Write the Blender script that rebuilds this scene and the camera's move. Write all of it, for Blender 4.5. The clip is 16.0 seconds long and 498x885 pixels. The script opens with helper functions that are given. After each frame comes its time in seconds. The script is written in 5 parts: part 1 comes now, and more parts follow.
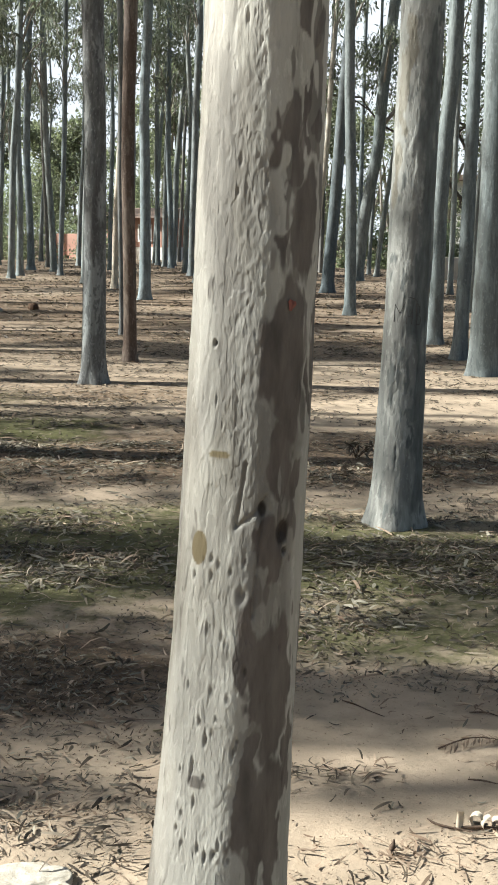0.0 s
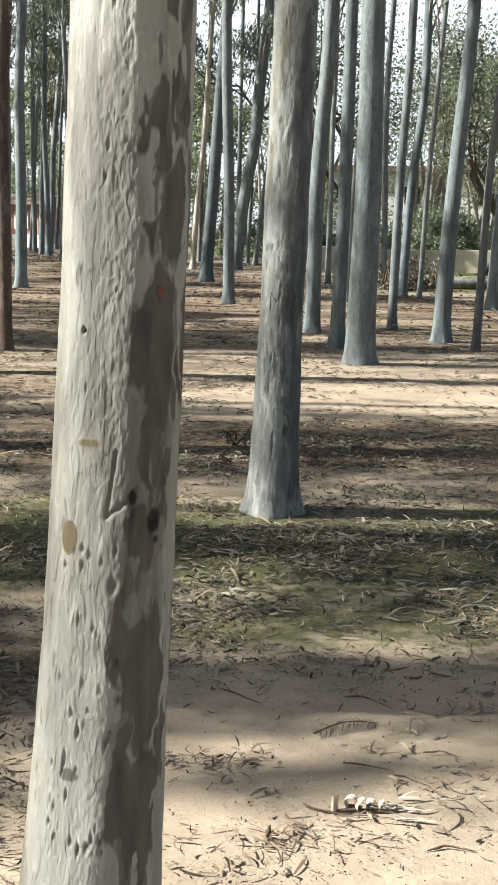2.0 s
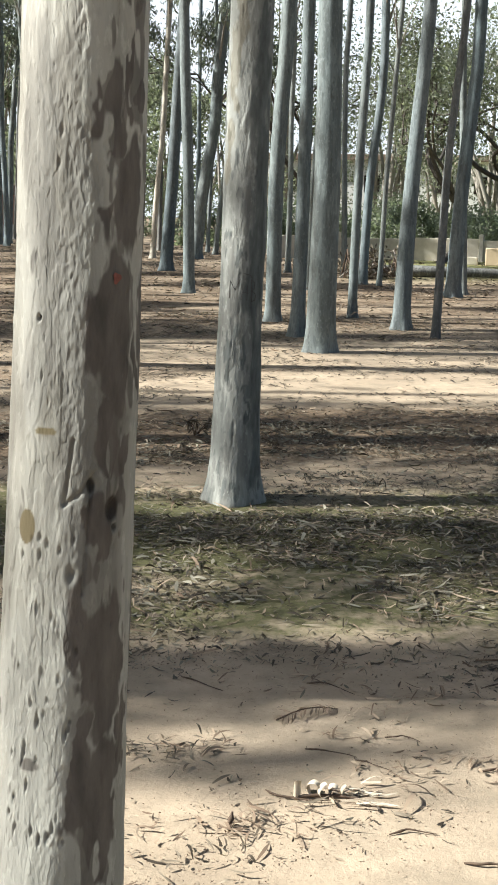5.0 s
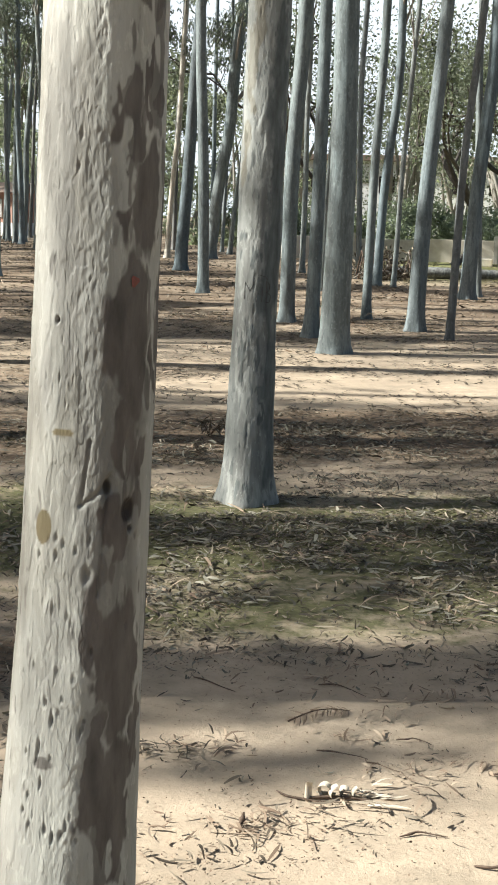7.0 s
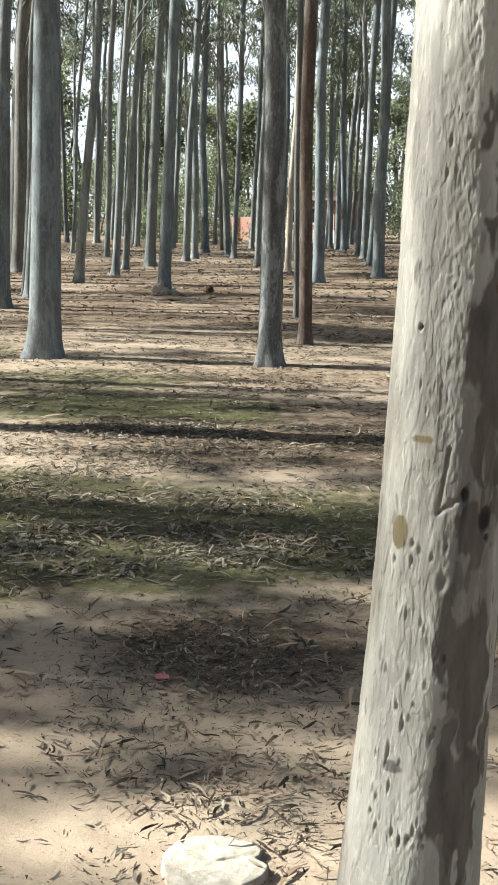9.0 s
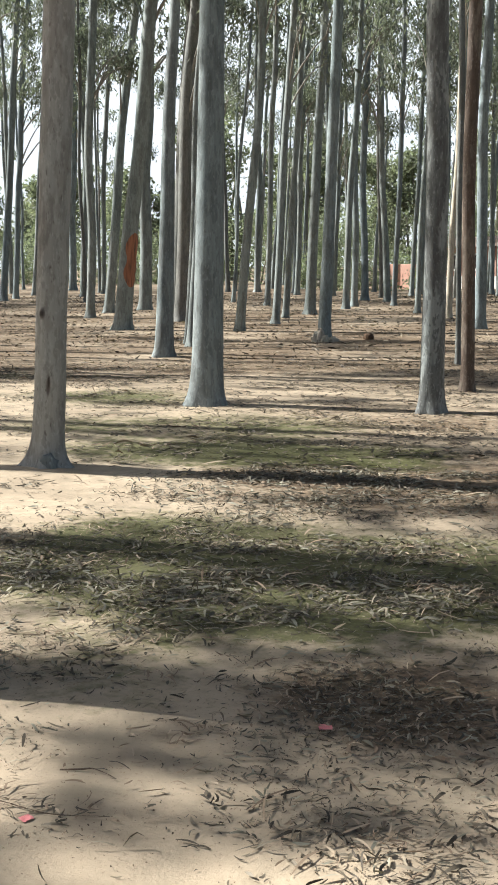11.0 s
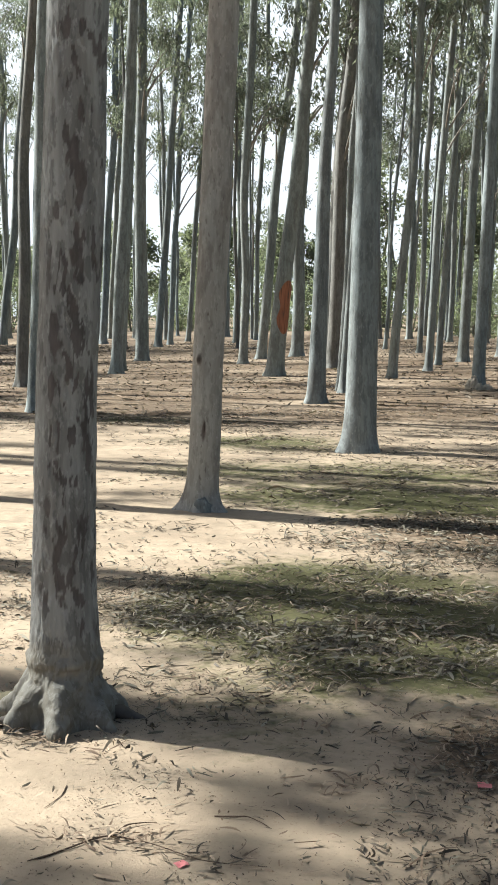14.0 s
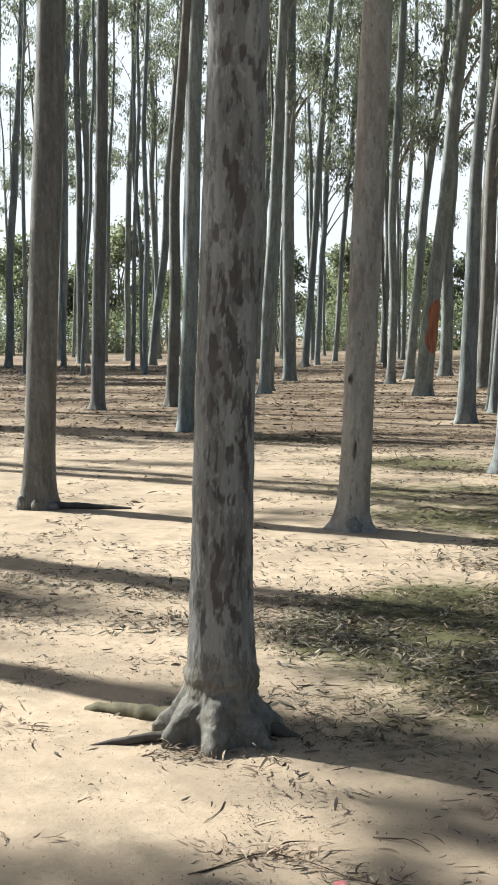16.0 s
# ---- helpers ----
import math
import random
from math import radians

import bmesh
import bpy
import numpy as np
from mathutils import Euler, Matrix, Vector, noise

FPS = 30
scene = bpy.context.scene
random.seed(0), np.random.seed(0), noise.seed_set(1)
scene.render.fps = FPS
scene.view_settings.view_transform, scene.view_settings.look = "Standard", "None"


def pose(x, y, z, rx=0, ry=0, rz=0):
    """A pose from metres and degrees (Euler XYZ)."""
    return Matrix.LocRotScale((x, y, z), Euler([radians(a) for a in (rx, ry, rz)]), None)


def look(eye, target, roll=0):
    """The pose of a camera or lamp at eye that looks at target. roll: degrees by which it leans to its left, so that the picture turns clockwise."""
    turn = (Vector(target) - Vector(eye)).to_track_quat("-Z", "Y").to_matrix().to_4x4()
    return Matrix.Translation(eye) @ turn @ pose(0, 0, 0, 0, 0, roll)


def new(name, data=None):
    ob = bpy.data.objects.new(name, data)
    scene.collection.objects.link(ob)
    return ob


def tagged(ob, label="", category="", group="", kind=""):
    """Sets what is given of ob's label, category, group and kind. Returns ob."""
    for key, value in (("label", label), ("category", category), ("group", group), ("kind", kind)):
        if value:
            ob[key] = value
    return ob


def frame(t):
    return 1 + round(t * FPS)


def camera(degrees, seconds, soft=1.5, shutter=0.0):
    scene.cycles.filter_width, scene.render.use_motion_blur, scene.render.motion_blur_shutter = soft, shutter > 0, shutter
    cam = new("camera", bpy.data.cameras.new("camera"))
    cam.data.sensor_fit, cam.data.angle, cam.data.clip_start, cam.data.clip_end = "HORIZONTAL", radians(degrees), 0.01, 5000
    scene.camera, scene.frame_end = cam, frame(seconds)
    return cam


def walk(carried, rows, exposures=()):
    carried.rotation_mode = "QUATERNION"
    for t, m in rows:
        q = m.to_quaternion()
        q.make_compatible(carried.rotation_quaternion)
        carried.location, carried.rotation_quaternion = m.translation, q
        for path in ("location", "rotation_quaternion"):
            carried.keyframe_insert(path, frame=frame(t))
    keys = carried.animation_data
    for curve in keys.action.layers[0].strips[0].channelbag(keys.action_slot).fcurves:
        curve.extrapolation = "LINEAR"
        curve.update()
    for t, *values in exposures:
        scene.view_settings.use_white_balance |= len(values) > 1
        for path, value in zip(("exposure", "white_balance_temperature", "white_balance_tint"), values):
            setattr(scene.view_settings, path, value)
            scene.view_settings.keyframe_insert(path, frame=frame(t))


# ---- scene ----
cam = camera(22.2, 16.0, soft=1.75)
PATH = [
    (0, (0.058, -0.055, 1.488), (0.02, 1.918, 1.163), 0.8),
    (0.5, (0.06, -0.052, 1.487), (0.073, 1.921, 1.16), 1.2),
    (1, (0.065, -0.046, 1.484), (0.094, 1.926, 1.15), 0.9),
    (1.5, (0.069, -0.047, 1.485), (0.163, 1.921, 1.14), 1.2),
    (2, (0.076, -0.045, 1.485), (0.226, 1.92, 1.146), 1.3),
    (2.5, (0.083, -0.035, 1.485), (0.267, 1.927, 1.143), 1.5),
    (3, (0.086, -0.042, 1.481), (0.294, 1.916, 1.131), 1.3),
    (3.5, (0.087, -0.041, 1.481), (0.319, 1.912, 1.117), 1.3),
    (4, (0.083, -0.042, 1.481), (0.287, 1.916, 1.128), 1.4),
    (4.2, (0.087, -0.041, 1.479), (0.314, 1.914, 1.123), 1.2),
    (6.3, (0.078, -0.046, 1.481), (0.251, 1.915, 1.13), 0.8),
    (6.5, (0.082, -0.048, 1.482), (0.302, 1.907, 1.12), 1.3),
    (7, (0.077, -0.053, 1.487), (0.267, 1.906, 1.132), 1.5),
    (7.5, (0.056, -0.051, 1.489), (0.102, 1.916, 1.132), 0.8),
    (8, (0.027, -0.054, 1.484), (-0.08, 1.905, 1.099), 1.1),
    (8.5, (0.008, -0.061, 1.485), (-0.217, 1.891, 1.114), 0.6),
    (9, (-0.005, -0.063, 1.488), (-0.305, 1.882, 1.134), 0.5),
    (9.5, (-0.021, -0.055, 1.483), (-0.427, 1.873, 1.138), 0.1),
    (9.7, (-0.023, -0.055, 1.484), (-0.449, 1.867, 1.133), -0),
    (11.8, (-0.048, -0.036, 1.485), (-0.654, 1.855, 1.248), -0.2),
    (12, (-0.055, -0.036, 1.488), (-0.677, 1.851, 1.254), -0.1),
    (12.5, (-0.062, -0.042, 1.485), (-0.785, 1.808, 1.252), -0.3),
    (13, (-0.062, -0.045, 1.488), (-0.811, 1.796, 1.269), -0.2),
    (13.5, (-0.063, -0.043, 1.486), (-0.836, 1.789, 1.275), -0.3),
    (14, (-0.068, -0.041, 1.486), (-0.837, 1.793, 1.279), -0.3),
    (14.5, (-0.073, -0.051, 1.486), (-0.9, 1.759, 1.29), -0.4),
    (15, (-0.08, -0.06, 1.491), (-0.959, 1.727, 1.304), -0.5),
    (15.5, (-0.088, -0.071, 1.49), (-1.014, 1.694, 1.317), -0.6),
    (16, (-0.097, -0.075, 1.487), (-1.073, 1.662, 1.313), -0.7),
]
walk(cam, [(t, look(eye, target, roll)) for t, eye, target, roll in PATH], exposures=[(0.0, 1.39, 5880, 5.5), (1.0, 1.41, 5880, 5.5), (2.2, 1.48, 5880, 5.5), (14.2, 1.48, 5880, 5.5), (16.0, 1.34, 5880, 5.5)])

# ---------------------------------------------------------------- sun and sky
SUN_HEADING, SUN_HEIGHT = -3.5, 37.0  # way in which shadows fall, degrees from +x; height over the horizon
world = bpy.data.worlds.new("world")
scene.world = world
world.use_nodes = True
wn = world.node_tree
sky = wn.nodes.new("ShaderNodeTexSky")
sky.sky_type = "NISHITA"
sky.sun_disc = False
sky.sun_elevation = radians(SUN_HEIGHT)
sky.sun_rotation = radians(270 - SUN_HEADING)
sky.air_density, sky.dust_density, sky.ozone_density = 1.0, 4.0, 1.0
wn.nodes["Background"].inputs["Strength"].default_value = 0.042
wn.links.new(sky.outputs[0], wn.nodes["Background"].inputs["Color"])

sun_data = bpy.data.lights.new("sun", "SUN")
sun_data.energy, sun_data.angle, sun_data.color = 5.0, radians(0.55), (1.0, 0.93, 0.82)
sun = new("sun", sun_data)
CH, SH = math.cos(radians(SUN_HEADING)), math.sin(radians(SUN_HEADING))
CE, SE = math.cos(radians(SUN_HEIGHT)), math.sin(radians(SUN_HEIGHT))
sun.matrix_world = look((-CH * CE * 60, -SH * CE * 60, SE * 60), (0, 0, 0))


# ---------------------------------------------------------------- small tools
def lattice(ix, iy, iz):
    n = ix.astype(np.uint32) * np.uint32(374761393) + iy.astype(np.uint32) * np.uint32(668265263) + iz.astype(np.uint32) * np.uint32(2246822519)
    n = (n ^ (n >> np.uint32(13))) * np.uint32(1274126177)
    return ((n ^ (n >> np.uint32(16))) & np.uint32(0xFFFF)).astype(float) / 65535.0


def grain(p):
    """Smooth noise from 0 to 1 at the places p (n x 3)."""
    i = np.floor(p).astype(np.int64)
    f = p - i
    f = f * f * (3 - 2 * f)
    out = 0
    for a in (0, 1):
        for b in (0, 1):
            for c in (0, 1):
                w = (f[:, 0] if a else 1 - f[:, 0]) * (f[:, 1] if b else 1 - f[:, 1]) * (f[:, 2] if c else 1 - f[:, 2])
                out = out + w * lattice(i[:, 0] + a, i[:, 1] + b, i[:, 2] + c)
    return out


def rough(p, octaves=4):
    total, amount, s = 0.0, 0.0, 1.0
    for k in range(octaves):
        total = total + grain(p * 2.03**k + 17.3 * k) * s
        amount += s
        s *= 0.5
    return total / amount


def ramp(v, a, b):
    t = np.clip((v - a) / (b - a), 0, 1)
    return t * t * (3 - 2 * t)


def mesh_of(name, verts, faces, smooth=True):
    """A mesh from arrays; all faces have the same count of corners."""
    verts, faces = np.asarray(verts, np.float32), np.asarray(faces, np.int32)
    me = bpy.data.meshes.new(name)
    me.vertices.add(len(verts))
    me.vertices.foreach_set("co", verts.ravel())
    n, k = faces.shape
    me.loops.add(n * k)
    me.loops.foreach_set("vertex_index", faces.ravel())
    me.polygons.add(n)
    me.polygons.foreach_set("loop_start", np.arange(n, dtype=np.int32) * k)
    me.polygons.foreach_set("use_smooth", np.full(n, smooth))
    me.update(calc_edges=True)
    return me


def part(name, me, material, parent=None, label=""):
    """One mesh object, under a thing or a part. me: a mesh or a bmesh."""
    if isinstance(me, bmesh.types.BMesh):
        bm, me = me, bpy.data.meshes.new(name)
        bm.to_mesh(me)
        bm.free()
    ob = new(name, me)
    if material and not me.materials:
        me.materials.append(material)
    ob.parent = parent
    return tagged(ob, label)


def tube(points, radii, sides=8, close=True):
    """Verts and quads of a tube along points."""
    p = np.asarray(points, float)
    r = np.broadcast_to(np.asarray(radii, float), (len(p),))
    t = np.gradient(p, axis=0)
    t /= np.linalg.norm(t, axis=1)[:, None] + 1e-9
    ref = np.array([0, 0, 1.0]) if abs(t[:, 2]).mean() < 0.8 else np.array([1.0, 0, 0])
    a = np.cross(t, ref)
    a /= np.linalg.norm(a, axis=1)[:, None] + 1e-9
    b = np.cross(t, a)
    ang = np.linspace(0, 2 * np.pi, sides, endpoint=False)
    ring = a[:, None] * np.cos(ang)[None, :, None] + b[:, None] * np.sin(ang)[None, :, None]
    v = (p[:, None] + ring * r[:, None, None]).reshape(-1, 3)
    i, j = np.meshgrid(np.arange(len(p) - 1), np.arange(sides), indexing="ij")
    k = (j + 1) % sides
    f = np.stack([i * sides + j, i * sides + k, (i + 1) * sides + k, (i + 1) * sides + j], -1).reshape(-1, 4)
    return v, f


def blades(rng, at, along, length, width, curl=0.0, steps=1):
    """Leaf blades: at (n x 3) the stalk's end, along (n x 3) the way they point. steps 1: a diamond; 2 or more: a bent strip."""
    n = len(at)
    along = along / (np.linalg.norm(along, axis=1)[:, None] + 1e-9)
    any_way = rng.normal(size=(n, 3))
    side = np.cross(along, any_way)
    side /= np.linalg.norm(side, axis=1)[:, None] + 1e-9
    return strips(at, along, side, length, width, curl, steps)


def strips(at, along, side, length, width, curl, steps, sickle=0.0):
    n = len(at)
    up = np.cross(side, along)
    length, width = np.broadcast_to(length, n), np.broadcast_to(width, n)
    curl, sickle = np.broadcast_to(curl, n), np.broadcast_to(sickle, n)
    if steps == 1:
        mid = at + along * (length * 0.45)[:, None] + up * (curl * length)[:, None]
        v = np.stack([at, mid + side * (width / 2)[:, None], at + along * length[:, None], mid - side * (width / 2)[:, None]], 1)
        return v.reshape(-1, 3), np.arange(4 * n).reshape(-1, 4)
    rows = []
    for s in np.linspace(0, 1, steps + 1):
        w = 0.12 + 0.88 * math.sin(math.pi * min(1, 0.08 + s * 0.9)) ** 0.8
        c = at + along * (length * s)[:, None] + (up * curl[:, None] + side * sickle[:, None]) * (length * math.sin(math.pi * s))[:, None]
        rows += [c + side * (width * w / 2)[:, None], c - side * (width * w / 2)[:, None]]
    v = np.stack(rows, 1)
    base = np.arange(n)[:, None] * (2 * steps + 2)
    f = np.concatenate([np.stack([base[:, 0] + 2 * k, base[:, 0] + 2 * k + 1, base[:, 0] + 2 * k + 3, base[:, 0] + 2 * k + 2], 1) for k in range(steps)])
    return v.reshape(-1, 3), f


# ---------------------------------------------------------------- materials
def material(name, roughness=0.8):
    m = bpy.data.materials.new(name)
    m.use_nodes = True
    b = m.node_tree.nodes["Principled BSDF"]
    b.inputs["Roughness"].default_value = roughness
    b.inputs["Specular IOR Level"].default_value = 0.25
    return m, m.node_tree, b


def node(nt, kind, **sets):
    n = nt.nodes.new("ShaderNode" + kind)
    for key, value in sets.items():
        n.inputs[key.replace("_", " ")].default_value = value
    return n


def noise_at(nt, vector, scale, detail=4.0, rough_=0.55):
    n = node(nt, "TexNoise", Scale=scale, Detail=detail, Roughness=rough_)
    nt.links.new(vector, n.inputs["Vector"])
    return n.outputs["Fac"]


def steps_of(nt, fac, stops):
    r = nt.nodes.new("ShaderNodeValToRGB")
    nt.links.new(fac, r.inputs["Fac"])
    for k, (pos, v) in enumerate(stops):
        e = r.color_ramp.elements[k] if k < 2 else r.color_ramp.elements.new(pos)
        e.position = pos
        e.color = (*v, 1) if isinstance(v, tuple) else (v, v, v, 1)
    return r.outputs["Color"]


def mixed(nt, fac, a, b, blend="MIX"):
    m = nt.nodes.new("ShaderNodeMix")
    m.data_type, m.blend_type = "RGBA", blend
    for value, socket in ((fac, m.inputs[0]), (a, m.inputs[6]), (b, m.inputs[7])):
        if isinstance(value, (int, float)):
            socket.default_value = value
        elif isinstance(value, tuple):
            socket.default_value = (*value, 1)
        else:
            nt.links.new(value, socket)
    return m.outputs[2]


def arith(nt, op, a, b):
    m = nt.nodes.new("ShaderNodeMath")
    m.operation = op
    for value, socket in ((a, m.inputs[0]), (b, m.inputs[1])):
        if isinstance(value, (int, float)):
            socket.default_value = value
        else:
            nt.links.new(value, socket)
    return m.outputs[0]


def bumped(nt, b, height, strength=0.4, distance=0.01):
    n = node(nt, "Bump", Strength=strength, Distance=distance)
    nt.links.new(height, n.inputs["Height"])
    nt.links.new(n.outputs[0], b.inputs["Normal"])


def upright(nt, squash, shift=True):
    """Object coordinates squashed along the trunk, shifted from tree to tree."""
    tc = nt.nodes.new("ShaderNodeTexCoord")
    mp = nt.nodes.new("ShaderNodeMapping")
    mp.inputs["Scale"].default_value = (1, 1, squash)
    nt.links.new(tc.outputs["Object"], mp.inputs["Vector"])
    if shift:
        info = nt.nodes.new("ShaderNodeObjectInfo")
        far = arith(nt, "MULTIPLY", info.outputs["Random"], 60.0)
        nt.links.new(far, mp.inputs["Location"])
    return mp.outputs[0]


def bark(name, pale, mid, dark, share=0.5, marks=False, fine=1.0, chip=0.45, streaky=0.75):
    """Smooth gum bark: pale skin, tall flakes of a second tone, dark specks and streaks."""
    m, nt, b = material(name, 0.72)
    v, w = upright(nt, 0.28), upright(nt, 0.09)
    flakes = steps_of(nt, noise_at(nt, v, 7.0, 3.0, 0.5), [(share - 0.025, 0.0), (share + 0.025, 1.0)])
    col = mixed(nt, flakes, pale, mid)
    chips = steps_of(nt, noise_at(nt, upright(nt, 0.36), 21.0, 3.0, 0.6), [(0.53, 0.0), (0.57, 1.0)])
    col = mixed(nt, arith(nt, "MULTIPLY", chips, chip), col, tuple(c * 0.72 for c in mid))
    streak = steps_of(nt, noise_at(nt, w, 26.0, 5.0, 0.65), [(0.35, 0.62), (0.7, 1.08)])
    col = mixed(nt, streaky, col, streak, "MULTIPLY")
    bits = steps_of(nt, noise_at(nt, upright(nt, 0.42), 48.0, 4.0, 0.62), [(0.36, 0.0), (0.44, 1.0)])
    col = mixed(nt, arith(nt, "MULTIPLY", arith(nt, "SUBTRACT", 1.0, bits), 0.5), col, tuple(min(0.8, c * 1.25) for c in pale))
    stain = steps_of(nt, noise_at(nt, upright(nt, 0.12), 2.1, 3.0, 0.5), [(0.35, (0.86, 0.90, 0.90)), (0.65, (1.1, 1.05, 1.01))])
    col = mixed(nt, 0.8, col, stain, "MULTIPLY")
    specks = steps_of(nt, noise_at(nt, v, 42.0, 2.0, 0.5), [(0.66, 0.0), (0.72, 1.0)])
    col = mixed(nt, arith(nt, "MULTIPLY", specks, 0.55), col, dark)
    blots = steps_of(nt, noise_at(nt, upright(nt, 0.2), 3.3, 4.0, 0.6), [(0.6, 0.0), (0.66, 1.0)])
    col = mixed(nt, arith(nt, "MULTIPLY", blots, 0.5), col, dark)
    if marks:
        a = nt.nodes.new("ShaderNodeAttribute")
        a.attribute_name = "marks"
        s = nt.nodes.new("ShaderNodeSeparateColor")
        nt.links.new(a.outputs["Color"], s.inputs[0])
        brown = mixed(nt, steps_of(nt, noise_at(nt, v, 30.0), [(0.3, 0.0), (0.7, 1.0)]), tuple(c * 0.75 for c in dark), tuple(c * 1.9 for c in dark))
        col = mixed(nt, s.outputs[0], col, brown)
        col = mixed(nt, s.outputs[1], col, (0.145, 0.118, 0.066))
        # third mark: near-black, for scars, the knot and shade inside holes
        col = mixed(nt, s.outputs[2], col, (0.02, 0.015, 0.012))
    else:
        info = nt.nodes.new("ShaderNodeObjectInfo")
        tone = steps_of(nt, info.outputs["Random"], [(0.0, (0.8, 0.8, 0.82)), (0.5, (1.0, 0.97, 0.92)), (1.0, (0.86, 0.9, 0.95))])
        col = mixed(nt, 1.0, col, tone, "MULTIPLY")
    nt.links.new(col, b.inputs["Base Color"])
    h = arith(nt, "ADD", noise_at(nt, v, 60.0 * fine, 5.0, 0.6), arith(nt, "MULTIPLY", flakes, 0.35))
    h = arith(nt, "ADD", h, arith(nt, "MULTIPLY", chips, -0.3))
    bumped(nt, b, h, 0.8, 0.004)
    return m


bark_pale = bark("pale_gum_bark", (0.60, 0.55, 0.46), (0.50, 0.45, 0.37), (0.26, 0.20, 0.16), 0.56)
bark_grey = bark("grey_gum_bark", (0.277, 0.315, 0.318), (0.21, 0.234, 0.236), (0.115, 0.11, 0.10), 0.52)
# darker, bluer copy of bark_grey: shade on right-hand trunks put into the colour
bark_blue_shaded = bark("shaded_blue_grey_gum_bark", (0.215, 0.25, 0.258), (0.165, 0.19, 0.195), (0.085, 0.085, 0.08), 0.52)
bark_dark = bark("brown_grey_gum_bark", (0.213, 0.216, 0.208), (0.17, 0.17, 0.162), (0.10, 0.095, 0.08), 0.5)
bark_mottled = bark("mottled_gum_bark", (0.295, 0.30, 0.29), (0.172, 0.172, 0.167), (0.07, 0.062, 0.058), 0.48, chip=0.8)
bark_red = bark("red_brown_peeling_bark", (0.19, 0.158, 0.132), (0.122, 0.09, 0.072), (0.045, 0.03, 0.022), 0.48)
bark_near = bark("near_gum_bark", (0.385, 0.37, 0.33), (0.33, 0.317, 0.28), (0.066, 0.057, 0.050), 0.55, True, 1.0, 0.25, 0.3)
bark_carved = bark("carved_gum_bark", (0.29, 0.303, 0.285), (0.225, 0.232, 0.218), (0.078, 0.084, 0.08), 0.55, True)
bark_knot = bark("brown_grey_smooth_bark", (0.345, 0.335, 0.315), (0.30, 0.287, 0.268), (0.075, 0.06, 0.052), 0.5, True, 1.0, 0.5, 0.4)
bark_root = bark("mottled_grey_bark", (0.25, 0.264, 0.266), (0.195, 0.203, 0.203), (0.056, 0.049, 0.047), 0.5, True, 1.0, 0.8)


def leaf_material(name, a, b_, through_share=0.35, roughness=0.5, mid=None):
    m, nt, b = material(name, roughness)
    geo = nt.nodes.new("ShaderNodeNewGeometry")
    col = steps_of(nt, geo.outputs["Random Per Island"], [(0.0, a), (1.0, b_)] + ([(0.55, mid)] if mid else []))
    nt.links.new(col, b.inputs["Base Color"])
    if through_share:
        tr = nt.nodes.new("ShaderNodeBsdfTranslucent")
        nt.links.new(mixed(nt, 1.0, col, (1.0, 1.1, 0.75), "MULTIPLY"), tr.inputs["Color"])
        mx = nt.nodes.new("ShaderNodeMixShader")
        mx.inputs[0].default_value = through_share
        out = nt.nodes["Material Output"]
        nt.links.new(b.outputs[0], mx.inputs[1])
        nt.links.new(tr.outputs[0], mx.inputs[2])
        nt.links.new(mx.outputs[0], out.inputs["Surface"])
    return m


# living leaves are kept pale and greyish: distance haze put into their colour
gum_leaf = leaf_material("gum_leaves", (0.125, 0.135, 0.118), (0.265, 0.275, 0.24), 0.42)
bush_leaf = leaf_material("bush_leaves", (0.16, 0.178, 0.132), (0.30, 0.32, 0.24), 0.5)
tree_leaf = leaf_material("broad_leaves", (0.155, 0.165, 0.125), (0.29, 0.30, 0.23), 0.5)
dry_leaf = leaf_material("dry_leaves", (0.035, 0.027, 0.02), (0.31, 0.258, 0.19), 0.12, 0.65, (0.105, 0.083, 0.06))
grey_leaf = leaf_material("weathered_leaves", (0.055, 0.046, 0.034), (0.31, 0.285, 0.22), 0.1, 0.7, (0.15, 0.135, 0.10))
dry_bark = leaf_material("dry_bark_strips", (0.13, 0.088, 0.058), (0.42, 0.33, 0.235), 0.0, 0.8, (0.24, 0.175, 0.12))


def plain(name, a, b_, scale, roughness=0.85, bump=0.3):
    m, nt, b = material(name, roughness)
    tc = nt.nodes.new("ShaderNodeTexCoord")
    f = noise_at(nt, tc.outputs["Object"], scale, 6.0, 0.65)
    nt.links.new(steps_of(nt, f, [(0.3, a), (0.7, b_)]), b.inputs["Base Color"])
    bumped(nt, b, f, bump, 0.01)
    return m


twig_mat = plain("dry_twig", (0.05, 0.034, 0.024), (0.15, 0.105, 0.074), 60)
limb_mat = plain("limb_bark", (0.20, 0.18, 0.15), (0.34, 0.31, 0.27), 9)
cream_mat = plain("cream_wall_plaster", (0.55, 0.49, 0.40), (0.72, 0.66, 0.56), 3)
stump_mat = plain("weathered_end_grain", (0.30, 0.262, 0.20), (0.55, 0.51, 0.43), 34, 0.9, 0.6)
shaving_mat = plain("pale_shaving", (0.44, 0.37, 0.27), (0.66, 0.58, 0.46), 45)
paper_mat = plain("pink_paper", (0.55, 0.16, 0.17), (0.66, 0.26, 0.25), 60)
plaster_mat = plain("weathered_wall_plaster", (0.42, 0.38, 0.32), (0.66, 0.62, 0.54), 2.5)
ochre_mat = plain("ochre_plaster", (0.48, 0.37, 0.24), (0.60, 0.48, 0.33), 3)
brick_red_mat = plain("pink_plaster", (0.40, 0.22, 0.17), (0.52, 0.32, 0.25), 2)
